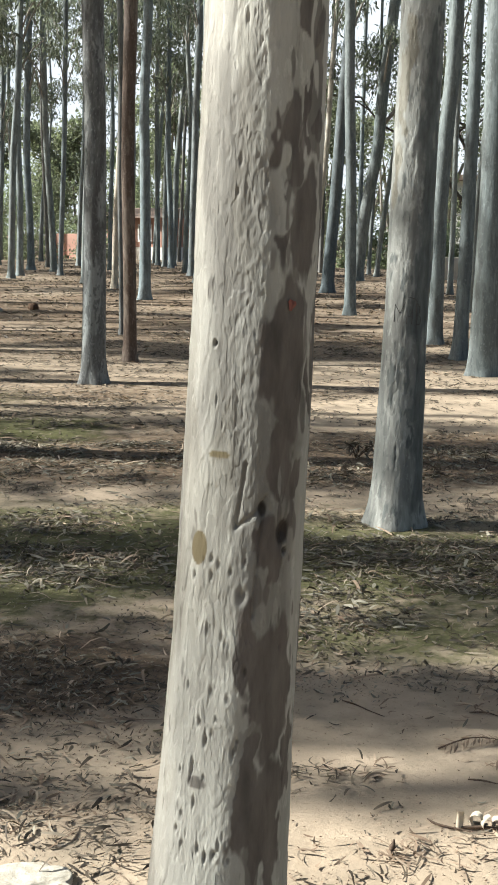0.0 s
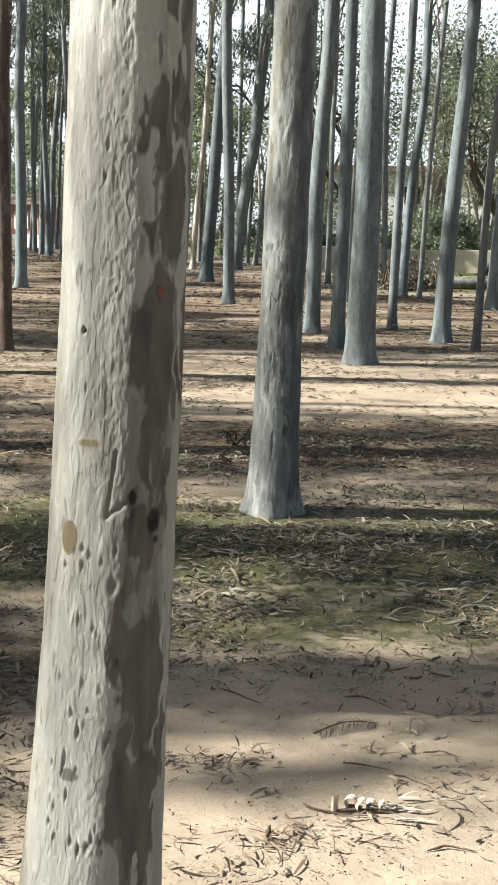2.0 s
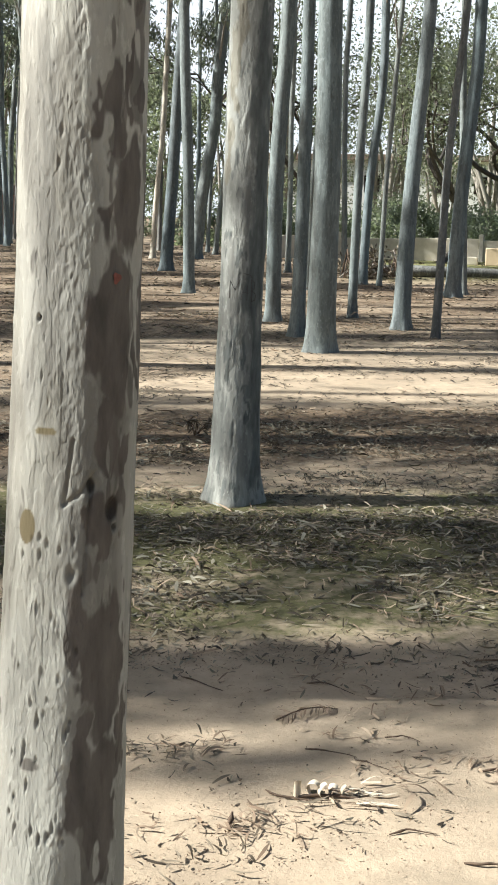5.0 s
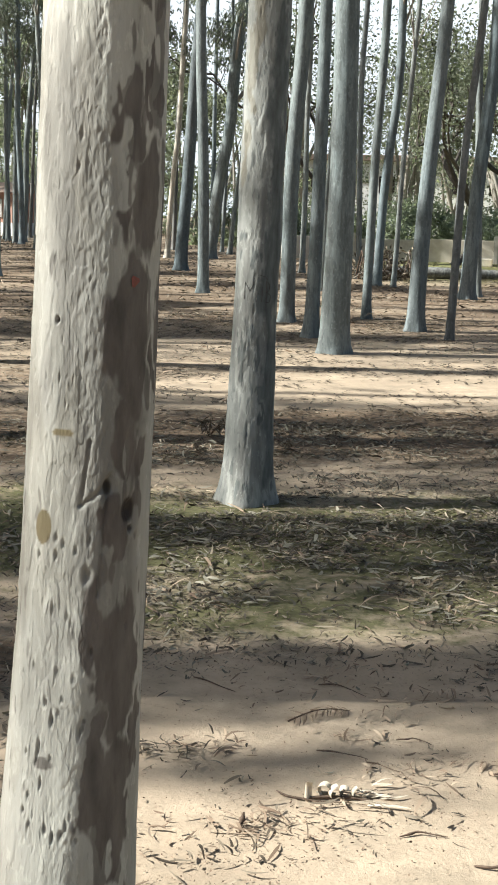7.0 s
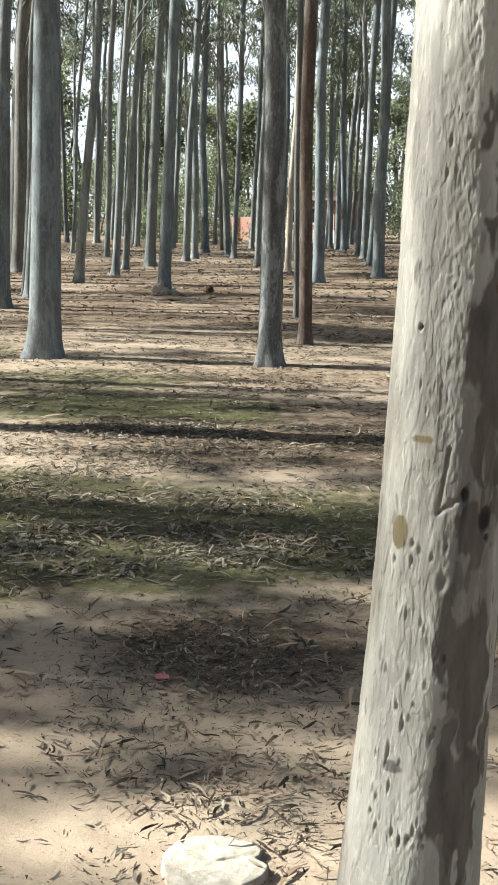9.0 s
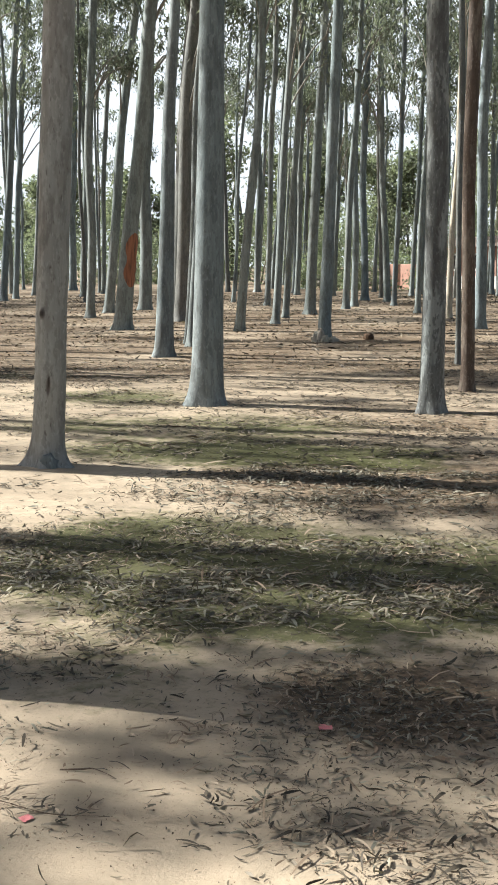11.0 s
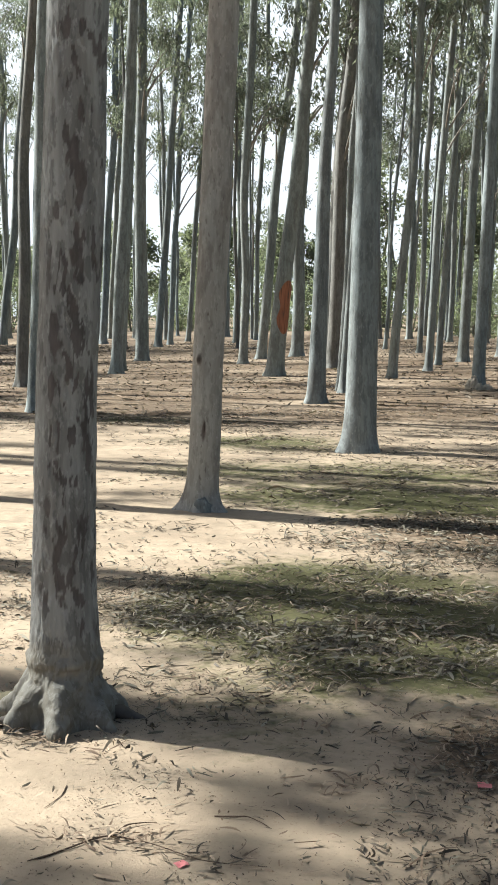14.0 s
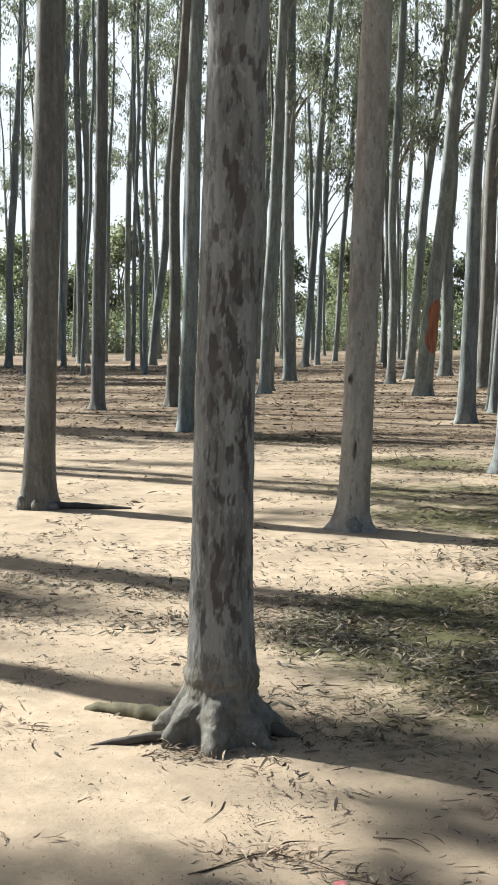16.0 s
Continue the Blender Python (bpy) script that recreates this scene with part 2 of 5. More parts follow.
mossy_bark = plain("mossy_root_bark", (0.07, 0.064, 0.036), (0.16, 0.14, 0.088), 22)
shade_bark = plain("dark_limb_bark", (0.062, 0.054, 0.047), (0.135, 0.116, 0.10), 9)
white_mat = plain("white_paint", (0.70, 0.68, 0.64), (0.80, 0.78, 0.74), 2)
roof_mat = plain("dull_roof", (0.16, 0.12, 0.09), (0.24, 0.18, 0.14), 6)
raw_wood_mat, raw_nodes, raw_surface = material("raw_orange_wood", 0.85)
raw_grain = noise_at(raw_nodes, upright(raw_nodes, 0.07), 22.0, 5.0, 0.65)
raw_nodes.links.new(steps_of(raw_nodes, raw_grain, [(0.34, (0.10, 0.075, 0.06)), (0.48, (0.27, 0.115, 0.068)), (0.7, (0.44, 0.20, 0.115))]), raw_surface.inputs["Base Color"])
bumped(raw_nodes, raw_surface, raw_grain, 0.6, 0.01)
hollow_mat = plain("dark_hollow", (0.015, 0.011, 0.009), (0.03, 0.022, 0.018), 30)
cone_mat = plain("brown_lump", (0.06, 0.035, 0.02), (0.12, 0.07, 0.04), 60)
crumb_mat = leaf_material("earth_crumbs", (0.09, 0.06, 0.042), (0.26, 0.19, 0.13), 0.0, 0.9)
paint_mat = plain("faded_red_paint", (0.15, 0.062, 0.05), (0.22, 0.085, 0.065), 90)
carve_mat = plain("old_carving", (0.05, 0.046, 0.042), (0.12, 0.11, 0.10), 40)


def ground_material():
    m, nt, b = material("forest_floor", 0.95)
    b.inputs["Specular IOR Level"].default_value = 0.1
    tc = nt.nodes.new("ShaderNodeTexCoord")
    v = tc.outputs["Object"]
    a = nt.nodes.new("ShaderNodeAttribute")
    a.attribute_name = "zones"
    s = nt.nodes.new("ShaderNodeSeparateColor")
    nt.links.new(a.outputs["Color"], s.inputs[0])
    fine, mid, big = noise_at(nt, v, 90.0, 6.0, 0.7), noise_at(nt, v, 9.0, 6.0, 0.65), noise_at(nt, v, 1.1, 5.0, 0.6)
    sand = mixed(nt, steps_of(nt, mid, [(0.3, 0.0), (0.7, 1.0)]), (0.335, 0.268, 0.193), (0.50, 0.398, 0.287))
    sand = mixed(nt, steps_of(nt, big, [(0.35, 0.0), (0.65, 1.0)]), sand, (0.315, 0.25, 0.18))
    patches = steps_of(nt, noise_at(nt, v, 3.6, 5.0, 0.65), [(0.48, 0.0), (0.62, 1.0)])
    sand = mixed(nt, arith(nt, "MULTIPLY", patches, 0.55), sand, (0.25, 0.206, 0.15))
    crumbs = steps_of(nt, noise_at(nt, v, 60.0, 4.0, 0.7), [(0.58, 0.0), (0.66, 1.0)])
    sand = mixed(nt, arith(nt, "MULTIPLY", crumbs, 0.45), sand, (0.19, 0.135, 0.09))
    litter = mixed(nt, steps_of(nt, noise_at(nt, v, 24.0, 6.0, 0.75), [(0.38, 0.0), (0.62, 1.0)]), (0.042, 0.029, 0.019), (0.19, 0.132, 0.085))
    moss = mixed(nt, steps_of(nt, noise_at(nt, v, 35.0, 5.0, 0.7), [(0.3, 0.0), (0.7, 1.0)]), (0.03, 0.038, 0.012), (0.098, 0.103, 0.036))
    edge = arith(nt, "MULTIPLY", arith(nt, "SUBTRACT", mid, 0.5), 1.2)
    lit_share = steps_of(nt, arith(nt, "ADD", s.outputs[1], edge), [(0.35, 0.0), (0.7, 1.0)])
    moss_share = steps_of(nt, arith(nt, "ADD", s.outputs[0], edge), [(0.28, 0.0), (0.62, 1.0)])
    col = mixed(nt, arith(nt, "MULTIPLY", lit_share, 0.85), sand, litter)
    col = mixed(nt, arith(nt, "MULTIPLY", moss_share, 0.85), col, moss)
    grass = mixed(nt, mid, (0.10, 0.12, 0.035), (0.22, 0.22, 0.09))
    col = mixed(nt, s.outputs[2], col, grass)
    nt.links.new(col, b.inputs["Base Color"])
    bumped(nt, b, arith(nt, "ADD", arith(nt, "MULTIPLY", fine, 0.35), mid), 0.5, 0.014)
    return m


floor_mat = ground_material()


# ---------------------------------------------------------------- ground
def moss_at(x, y):
    n = rough(np.stack([x * 0.8, y * 1.6, 0 * x + 3], 1), 4)
    band = np.exp(-(((y - 5.75 + 0.03 * x) / 1.05) ** 2)) * (1 + 0.35 * ramp(-x, 0.0, 1.2)) * (1 - 0.8 * ramp(-x, 2.5, 3.3)) + 0.95 * np.exp(-(((y - 9.4) / 0.7) ** 2)) * ramp(-x, 0.6, 1.6) * ramp(x, -5, -3.5) + 0.45 * np.exp(-(((y - 10.5) / 1.2) ** 2)) * ramp(-x, 2, 4) * ramp(x, -6.5, -5)
    band = band + 0.42 * np.exp(-(((x + 1.75) / 0.6) ** 2 + ((y - 4.3) / 0.7) ** 2))
    # greenish soil; the tint also stands in for green light through leaves
    band = band + 0.4 * np.exp(-(((y - 4.5) / 0.4) ** 2)) * ramp(x, -0.4, 0.2)
    for cx, cy, wide, deep, much in ((-5.4, 13.2, 1.4, 0.9, 0.75), (-7.9, 15.5, 1.6, 0.9, 0.7), (-2.9, 11.2, 1.3, 0.9, 0.6)):
        band = band + much * np.exp(-(((x - cx) / wide) ** 2 + ((y - cy) / deep) ** 2))
    return np.clip(band * (0.35 + 1.1 * n), 0, 1)


def litter_at(x, y):
    n = rough(np.stack([x * 0.55, y * 1.3, 0 * x + 9], 1), 4)
    near = 0.95 * np.exp(-(((x + 0.72) / 0.55) ** 2 + ((y - 4.12) / 0.48) ** 2)) + 0.55 * np.exp(-(((y - 5.5) / 0.9) ** 2)) + 0.4 * np.exp(-(((x - 1.7) / 0.7) ** 2 + ((y - 3.9) / 0.35) ** 2))
    near = near + 0.5 * np.exp(-(((x - 2.5) / 2.5) ** 2 + ((y - 8.7) / 0.9) ** 2)) + 0.5 * np.exp(-(((x + 1.5) / 1.3) ** 2 + ((y - 8.8) / 0.8) ** 2))
    near = near + 0.24 * np.exp(-(((x + 0.6) / 0.42) ** 2 + ((y - 2.95) / 0.4) ** 2))
    far = 0.62 * ramp(y, 12.0, 17.0) + 0.5 * ramp(y, 6.6, 7.6) * ramp(-y, -14, -12) * ramp(x, -4.5, -2.5)
    sandy = np.exp(-(((x + 4.2) / 2.2) ** 2 + ((y - 6.8) / 2.5) ** 2))
    sandy = sandy + 1.2 * np.exp(-(((x - 2.8) / 2.4) ** 4 + ((y - 10.6 - 0.25 * (n - 0.5)) / 0.85) ** 2))
    return np.clip((near + far) * (0.5 + n) + 0.25 * (n - 0.5) - 0.4 * sandy, 0, 1)


def relief(x, y):
    p = np.stack([x, y, 0 * x], 1)
    d = np.hypot(x, y)
    near = 0.030 * (rough(p * 1.3, 3) - 0.5) + 0.014 * (rough(p * 6 + 40, 4) - 0.5)
    return near * ramp(-d, -60, -12)


def graded(inner_a, inner_b, step, outer_a, outer_b, grow=1.09):
    mid = list(np.arange(inner_a, inner_b, step))
    out, s, v = [], step, inner_b
    while v < outer_b:
        out.append(v)
        s *= grow
        v += s
    low, s, v = [], step, inner_a - step
    while v > outer_a:
        low.append(v)
        s *= grow
        v -= s
    return np.array([outer_a] + low[::-1] + mid + out + [outer_b])


def build_ground():
    xs = graded(-5.0, 2.6, 0.045, -900, 900)
    ys = graded(2.0, 8.5, 0.042, -900, 900)
    gx, gy = np.meshgrid(xs, ys, indexing="ij")
    x, y = gx.ravel(), gy.ravel()
    z = relief(x, y)
    nx, ny = len(xs), len(ys)
    i, j = np.meshgrid(np.arange(nx - 1), np.arange(ny - 1), indexing="ij")
    f = np.stack([i * ny + j, (i + 1) * ny + j, (i + 1) * ny + j + 1, i * ny + j + 1], -1).reshape(-1, 4)
    me = mesh_of("ground", np.stack([x, y, z], 1), f)
    at = me.attributes.new("zones", "FLOAT_COLOR", "POINT")
    grass = ramp(y, 27, 34) * ramp(x - 0.18 * y, -0.5, 1.5)
    zones = np.stack([moss_at(x, y), litter_at(x, y), 0.8 * grass, np.ones_like(x)], 1)
    at.data.foreach_set("color", zones.astype(np.float32).ravel())
    ob = part("ground", me, floor_mat)
    return tagged(ob, "sandy forest floor with moss and leaf litter", "ground", kind="structure")


ground = build_ground()


def sky_backdrop():
    """The white hazy sky low over the far edge of the woods."""
    m = bpy.data.materials.new("hazy_sky")
    m.use_nodes = True
    nt = m.node_tree
    nt.nodes.remove(nt.nodes["Principled BSDF"])
    e = nt.nodes.new("ShaderNodeEmission")
    e.inputs["Strength"].default_value = 0.42
    tc = nt.nodes.new("ShaderNodeTexCoord")
    nt.links.new(steps_of(nt, noise_at(nt, tc.outputs["Object"], 0.012, 3.0), [(0.35, (0.96, 0.98, 1.0)), (0.65, (1.0, 1.0, 1.0))]), e.inputs["Color"])
    nt.links.new(e.outputs[0], nt.nodes["Material Output"].inputs["Surface"])
    ang = np.radians(np.linspace(55, 155, 41))
    v = np.concatenate([np.stack([420 * np.cos(ang), 420 * np.sin(ang), 0 * ang + z], 1) for z in (-2.0, 150.0)])
    f = [(i + 1, i, 41 + i, 42 + i) for i in range(40)]
    return tagged(part("backdrop", mesh_of("backdrop", v, f), m), "white hazy sky behind the woods", "sky", kind="structure")


sky_backdrop()


# ---------------------------------------------------------------- where the canopy lets the sun through
# how much sun reaches the floor, by rows of depth (y) and columns across (x)
SUN_Y = (2.6, 3.1, 3.6, 4.1, 4.6, 5.2, 6.0, 6.6, 7.3, 8.0, 8.8, 9.8, 11.0)
SUN_X = (-4.0, -3.0, -2.0, -1.0, -0.3, 0.6, 2.0)
SUN_SHARE = (
    (1.1, 1.1, 1.1, 0.6, 0.9, 1.1, 1.05),
    (0.8, 0.75, 0.55, 0.6, 0.8, 0.8, 1.0),
    (1.1, 0.8, 0.25, 0.32, 0.2, 0.2, 0.3),
    (1.1, 1.1, 0.5, 0.35, 0.14, 0.35, 0.4),
    (0.32, 0.41, 0.4, 0.11, 0.06, 0.5, 0.3),
    (0.4, 0.36, 0.13, 0.5, 0.25, 0.65, 0.35),
    (1.1, 0.5, 0.25, 0.19, 0.34, 0.4, 0.1),
    (1.1, 0.44, 0.12, 0.34, 0.21, 0.5, 0.4),
    (1.1, 1.1, 0.82, 0.19, 0.15, 0.21, 0.32),
    (0.69, 0.76, 0.07, 0.02, 0.45, 0.3, 0.35),
    (0.39, 0.86, 0.44, 0.08, 0.29, 0.1, 0.1),
    (0.59, 0.14, 0.17, 0.2, 0.33, 0.7, 0.6),
    (1.1, 1.1, 1.1, 1.1, 1.1, 1.1, 1.1),
)
DEPTH = (3.4, 3.2, 3.6, 3.6, 3.8, 3.2, 3.4, 3.4, 3.0, 3.6, 4.0, 2.6, 2.6)


def sun_share(x, y):
    table = np.array(SUN_SHARE)
    u, v = np.interp(x, SUN_X, np.arange(len(SUN_X))), np.interp(y, SUN_Y, np.arange(len(SUN_Y)))
    i, j = np.minimum(v.astype(int), len(SUN_Y) - 2), np.minimum(u.astype(int), len(SUN_X) - 2)
    a, b = v - i, u - j
    return (table[i, j] * (1 - b) + table[i, j + 1] * b) * (1 - a) + (table[i + 1, j] * (1 - b) + table[i + 1, j + 1] * b) * a


def gap(x, y):
    """0: the canopy is closed over this spot's sunbeam; 1: it is open."""
    n = rough(np.stack([x * 0.26, y * 0.85, 0 * x + 5.5], 1), 4)
    left = ramp(-x - 0.12 * y, 0.5, 4.0)
    far = np.maximum(ramp(n + 0.11 * left, 0.50, 0.56) * 0.95, 0.12) * (1 - 0.85 * np.exp(-(((x - 3.2) / 2.6) ** 2 + ((y - 13.6) / 0.9) ** 2)))
    spots = rough(np.stack([x * 0.8, y * 1.9, 0 * x + 15.5], 1), 3)
    near = np.clip(1 + np.log(np.clip(sun_share(x, y) * (0.55 + 0.9 * ramp(spots, 0.38, 0.62)), 0.03, 1)) / np.interp(y, SUN_Y, DEPTH), 0, 1)
    w = ramp(y, 10.3, 11.8)
    open_ = near * (1 - w) + far * w
    for cx, cy, rx, ry, s in GAPS:
        d = ((x - cx) / rx) ** 2 + ((y - cy) / ry) ** 2
        open_ = np.maximum(open_, s * ramp(-d, -1.25, -0.6))
    return open_


GAPS = (
    (1.75, 2.5, 1.25, 0.5, 1.0), (2.3, 2.15, 1.2, 0.35, 0.8), (-0.55, 2.62, 0.6, 0.25, 1.0), (2.2, 11.3, 2.2, 0.5, 1.0), (3.6, 10.3, 1.9, 0.6, 1.0), (0.9, 10.6, 0.9, 0.3, 1.0), (-1.5, 11.8, 1.9, 0.55, 1.0), (-5.3, 17.8, 2.2, 1.7, 0.9), (-3.2, 7.85, 1.6, 0.45, 1.0),
    (-6.7, 9.8, 2.3, 0.8, 1.0), (-9.5, 18.8, 2.8, 0.9, 1.0), (-9.0, 13.5, 2.5, 0.8, 0.9), (-3.6, 4.9, 0.9, 0.35, 1.0), (-3.4, 2.9, 0.9, 0.4, 1.0),
    (2.6, 6.3, 1.9, 0.28, 0.92), (-2.3, 12.5, 2.0, 0.35, 0.85), (-2.3, 4.75, 0.45, 0.25, 0.95), (-1.6, 8.25, 1.8, 0.3, 0.95),
)


def near_enough(p):
    return ramp(-p[:, 1], -48, -36)


def kept_in_shade(rng, leaves):
    """Which leaves (n x 4 x 3) stand where the canopy is closed."""
    worst = 0
    for k in range(4):
        p = leaves[:, k]
        worst = np.maximum(worst, near_enough(p) * gap(p[:, 0] + p[:, 2] * CE / SE * CH, p[:, 1] + p[:, 2] * CE / SE * SH))
    return rng.random(len(leaves)) > worst


# ---------------------------------------------------------------- gum trees
TREES = []
AXES = {}


def crown_leaves(rng, x, y, low, high, radius, count, size):
    """Drooping leaves in clumps within a tall crown."""
    clumps = max(8, count // (130 if size < 0.3 else 75))
    t = rng.random(clumps)
    ang = rng.random(clumps) * 2 * np.pi
    rad = radius * np.sqrt(rng.random(clumps)) * (0.45 + 0.55 * np.sin(np.pi * np.clip(t, 0.08, 0.95)))
    centre = np.stack([x + rad * np.cos(ang), y + rad * np.sin(ang), low + t * (high - low)], 1)
    which = rng.integers(0, clumps, count)
    at = centre[which] + rng.normal(size=(count, 3)) * np.array([0.36, 0.36, 0.32]) * (0.6 + radius * 0.25) * (0.62 if size < 0.3 else 1.0)
    n = len(at)
    along = rng.normal(size=(n, 3)) * 0.55 + np.array([0, 0, -0.9])
    length = size * (0.6 + 0.8 * rng.random(n))
    return blades(rng, at, along, length, length * 0.3, 0.08), centre


def gum(x, y, r0, rt, zt, lx, ly, bark_material, label="", height=None, flare=0.45, seen=True, limbs=4, leaves=None, low=None):
    """A plantation gum tree: an Empty at its foot, its trunk, limbs and crown."""
    seed = len(TREES) + 11
    rng = np.random.default_rng(seed)
    far = math.hypot(x, y)
    height = height or 17.5 + 4.5 * rng.random()
    root = new("gum_tree")
    root.location = (x, y, 0)
    sides = (44 if far < 12 else 24 if far < 26 else 14) if seen else 8
    zs = np.concatenate([np.linspace(-0.08, 0.5, 14 if seen else 3), np.linspace(0.6, height, (60 if far < 12 else 36) if seen else 10)])
    top_r = max(0.03, 0.32 * rt)
    r = np.where(zs <= zt, r0 + (rt - r0) * np.clip(zs, 0, zt) / zt, rt + (top_r - rt) * (zs - zt) / max(0.1, height - zt))
    ang = np.linspace(0, 2 * np.pi, sides, endpoint=False)
    za, aa = np.meshgrid(zs, ang, indexing="ij")
    lobes = int(rng.integers(3, 6))
    foot = np.exp(-np.clip(za, 0, None) / (0.10 + 0.25 * r0))
    rr = r[:, None] * (1 + flare * foot * (0.8 + 0.5 * np.cos(lobes * aa + rng.random() * 6)) + 0.22 * np.exp(-np.clip(za, 0, None) / 0.7) * 0.3)
    flat = np.stack([np.cos(aa).ravel() * 2, np.sin(aa).ravel() * 2, za.ravel() * 0.9 + seed * 3.1], 1)
    rr = rr * (1 + 0.10 * (rough(flat, 3).reshape(za.shape) - 0.5))
    bend = (rough(np.stack([zs * 0.22, 0 * zs + seed, 0 * zs], 1), 2) - 0.5) * 0.35 * ramp(zs, 0.3, 5)
    bend2 = (rough(np.stack([zs * 0.22, 0 * zs + seed, 0 * zs + 7.7], 1), 2) - 0.5) * 0.35 * ramp(zs, 0.3, 5)
    cx, cy = lx * zs + bend, ly * zs + bend2
    v = np.stack([cx[:, None] + rr * np.cos(aa), cy[:, None] + rr * np.sin(aa), za], -1).reshape(-1, 3)
    i, j = np.meshgrid(np.arange(len(zs) - 1), np.arange(sides), indexing="ij")
    k = (j + 1) % sides
    f = np.stack([i * sides + j, i * sides + k, (i + 1) * sides + k, (i + 1) * sides + j], -1).reshape(-1, 4)
    part("trunk", mesh_of("trunk", v, f), bark_material, root)
    add_crown(root, rng, x, y, height, lambda z: (np.interp(z, zs, cx), np.interp(z, zs, cy), np.interp(z, zs, r)), far, seen, limbs, leaves, low)
    TREES.append(root)
    AXES[root.name] = lambda z: (float(np.interp(z, zs, cx)), float(np.interp(z, zs, cy)), float(np.interp(z, zs, r)))
    return tagged(root, label or "tall straight gum tree with smooth grey bark", "tree", "gum trees of the plantation")


def add_crown(root, rng, x, y, height, axis, far, seen, limbs, leaves=None, low=None):
    shown = seen and far > 26
    rise = 0.17 * float(ramp(np.array([-x / max(y, 1.0)]), 0.48, 0.62)[0])  # the flank's crowns begin higher up
    low = low or (height * ((0.30 + rise + 0.15 * rng.random()) if shown else 0.56))
    count = leaves or ((3500 if x > -24 else 1500) if shown else 2600)
    if shown:  # fuller crowns on the far left flank of the rows, thinner ones beside them
        flank = x / max(y, 1.0)
        count = int(count * (1 + 0.5 * math.exp(-(((flank + 0.45) / 0.08) ** 2)) - 0.3 * math.exp(-(((flank + 0.24) / 0.06) ** 2))))
    size = 0.20 if shown else 0.42
    tx, ty, _ = axis(height * 0.8)
    (v, f), centre = crown_leaves(rng, tx, ty, low, height + 0.8, 1.9 if shown else 2.5, count, size)
    world_v = v.reshape(-1, 4, 3)
    keep = kept_in_shade(rng, world_v + np.array([x, y, 0]))
    v = world_v[keep].reshape(-1, 3)
    if len(v):
        part("crown", mesh_of("crown", v, np.arange(len(v)).reshape(-1, 4), False), gum_leaf, root, "thin hanging grey-green leaves")
    for c in centre[np.argsort(centre[:, 2])][: limbs]:
        z0 = max(low * 0.8, c[2] - 0.8 - rng.random() * 1.4)
        ax, ay, ar = axis(z0)
        a = np.array([ax, ay, z0])
        s = np.linspace(0, 1, 6)[:, None]
        arc = a + (c - a) * s + np.array([0, 0, 0.35]) * np.sin(np.pi * s)
        lv, lf = tube(arc, np.linspace(max(0.018, ar * 0.32), 0.006, 6), 5)
        part("limb", mesh_of("limb", lv, lf), limb_mat, root)


# ---------------------------------------------------------------- the four trees beside the path, in full relief
def soft_oval(a, z, r, ca, cz, ha, hz, warp=0.0, edge=0.35):
    """1 inside an upright oval on the bark (angle in degrees, height and half sizes in metres), 0 outside."""
    d = np.sqrt(((a - ca) * np.pi / 180 * r / ha) ** 2 + ((z - cz) / hz) ** 2) + warp
    return ramp(-d, -1 - edge, -1 + edge)


def torn(a, z, p, seed, turn, rise):
    """Angle and height shifted unevenly, so that marks get torn, flaky outlines."""
    q = p * np.array([1, 1, 0.42])
    return a + (rough(q * 24 + seed, 4) - 0.5) * turn, z + (rough(q * 20 + seed + 51, 4) - 0.5) * rise


def fine_trunk(x, y, lean, radius, high, sides, step, relief_at, marks_at, bark_material, height, label, foot_at=None, bow=0.0, turn=0.0):
    """A trunk whose skin is modelled: relief_at(a, z, r, p) pushes it out, marks_at(...) gives its three kinds of mark. a: degrees from the side that faces -y, towards +x."""
    root = new("gum_tree")
    root.location = (x, y, 0)
    zs = np.concatenate([np.arange(-0.08, high, step), np.linspace(high + 0.1, height, 24)])
    u = np.linspace(-1, 1, sides, endpoint=False)
    ang = 180 * (0.55 * u + 0.45 * u**3)  # closer together on the side that faces the path
    za, aa = np.meshgrid(zs, ang, indexing="ij")
    z, a = za.ravel(), aa.ravel()
    r = radius(z)
    rad = np.radians(a)
    p = np.stack([np.sin(rad) * r, -np.cos(rad) * r, z], 1)
    bent = bow * np.sin(np.pi * np.clip((z + 0.1) / 2.1, 0, 1))
    out = relief_at(a + turn, z, r, p) * ramp(-z, -high - 0.4, -high + 0.05)
    if foot_at:
        out = out + foot_at(a, z, r, p)
    rr = r + out
    v = np.stack([lean[0] * z + bent + np.sin(rad) * rr, lean[1] * z - np.cos(rad) * rr, z], 1)
    i, j = np.meshgrid(np.arange(len(zs) - 1), np.arange(sides), indexing="ij")
    k = (j + 1) % sides
    f = np.stack([i * sides + j, i * sides + k, (i + 1) * sides + k, (i + 1) * sides + j], -1).reshape(-1, 4)
    me = mesh_of("trunk", v, f)
    at = me.attributes.new("marks", "FLOAT_COLOR", "POINT")
    c = np.stack([*marks_at(a + turn, z, r, p), np.ones_like(z)], 1)
    at.data.foreach_set("color", np.clip(c, 0, 1).astype(np.float32).ravel())
    part("trunk", me, bark_material, root)
    rng = np.random.default_rng(len(TREES) + 900)
    add_crown(root, rng, x, y, height, lambda h: (lean[0] * h, lean[1] * h, float(radius(np.array([h]))[0])), 5.0, True, 4)
    TREES.append(root)
    return tagged(root, label, "tree", "gum trees of the plantation")


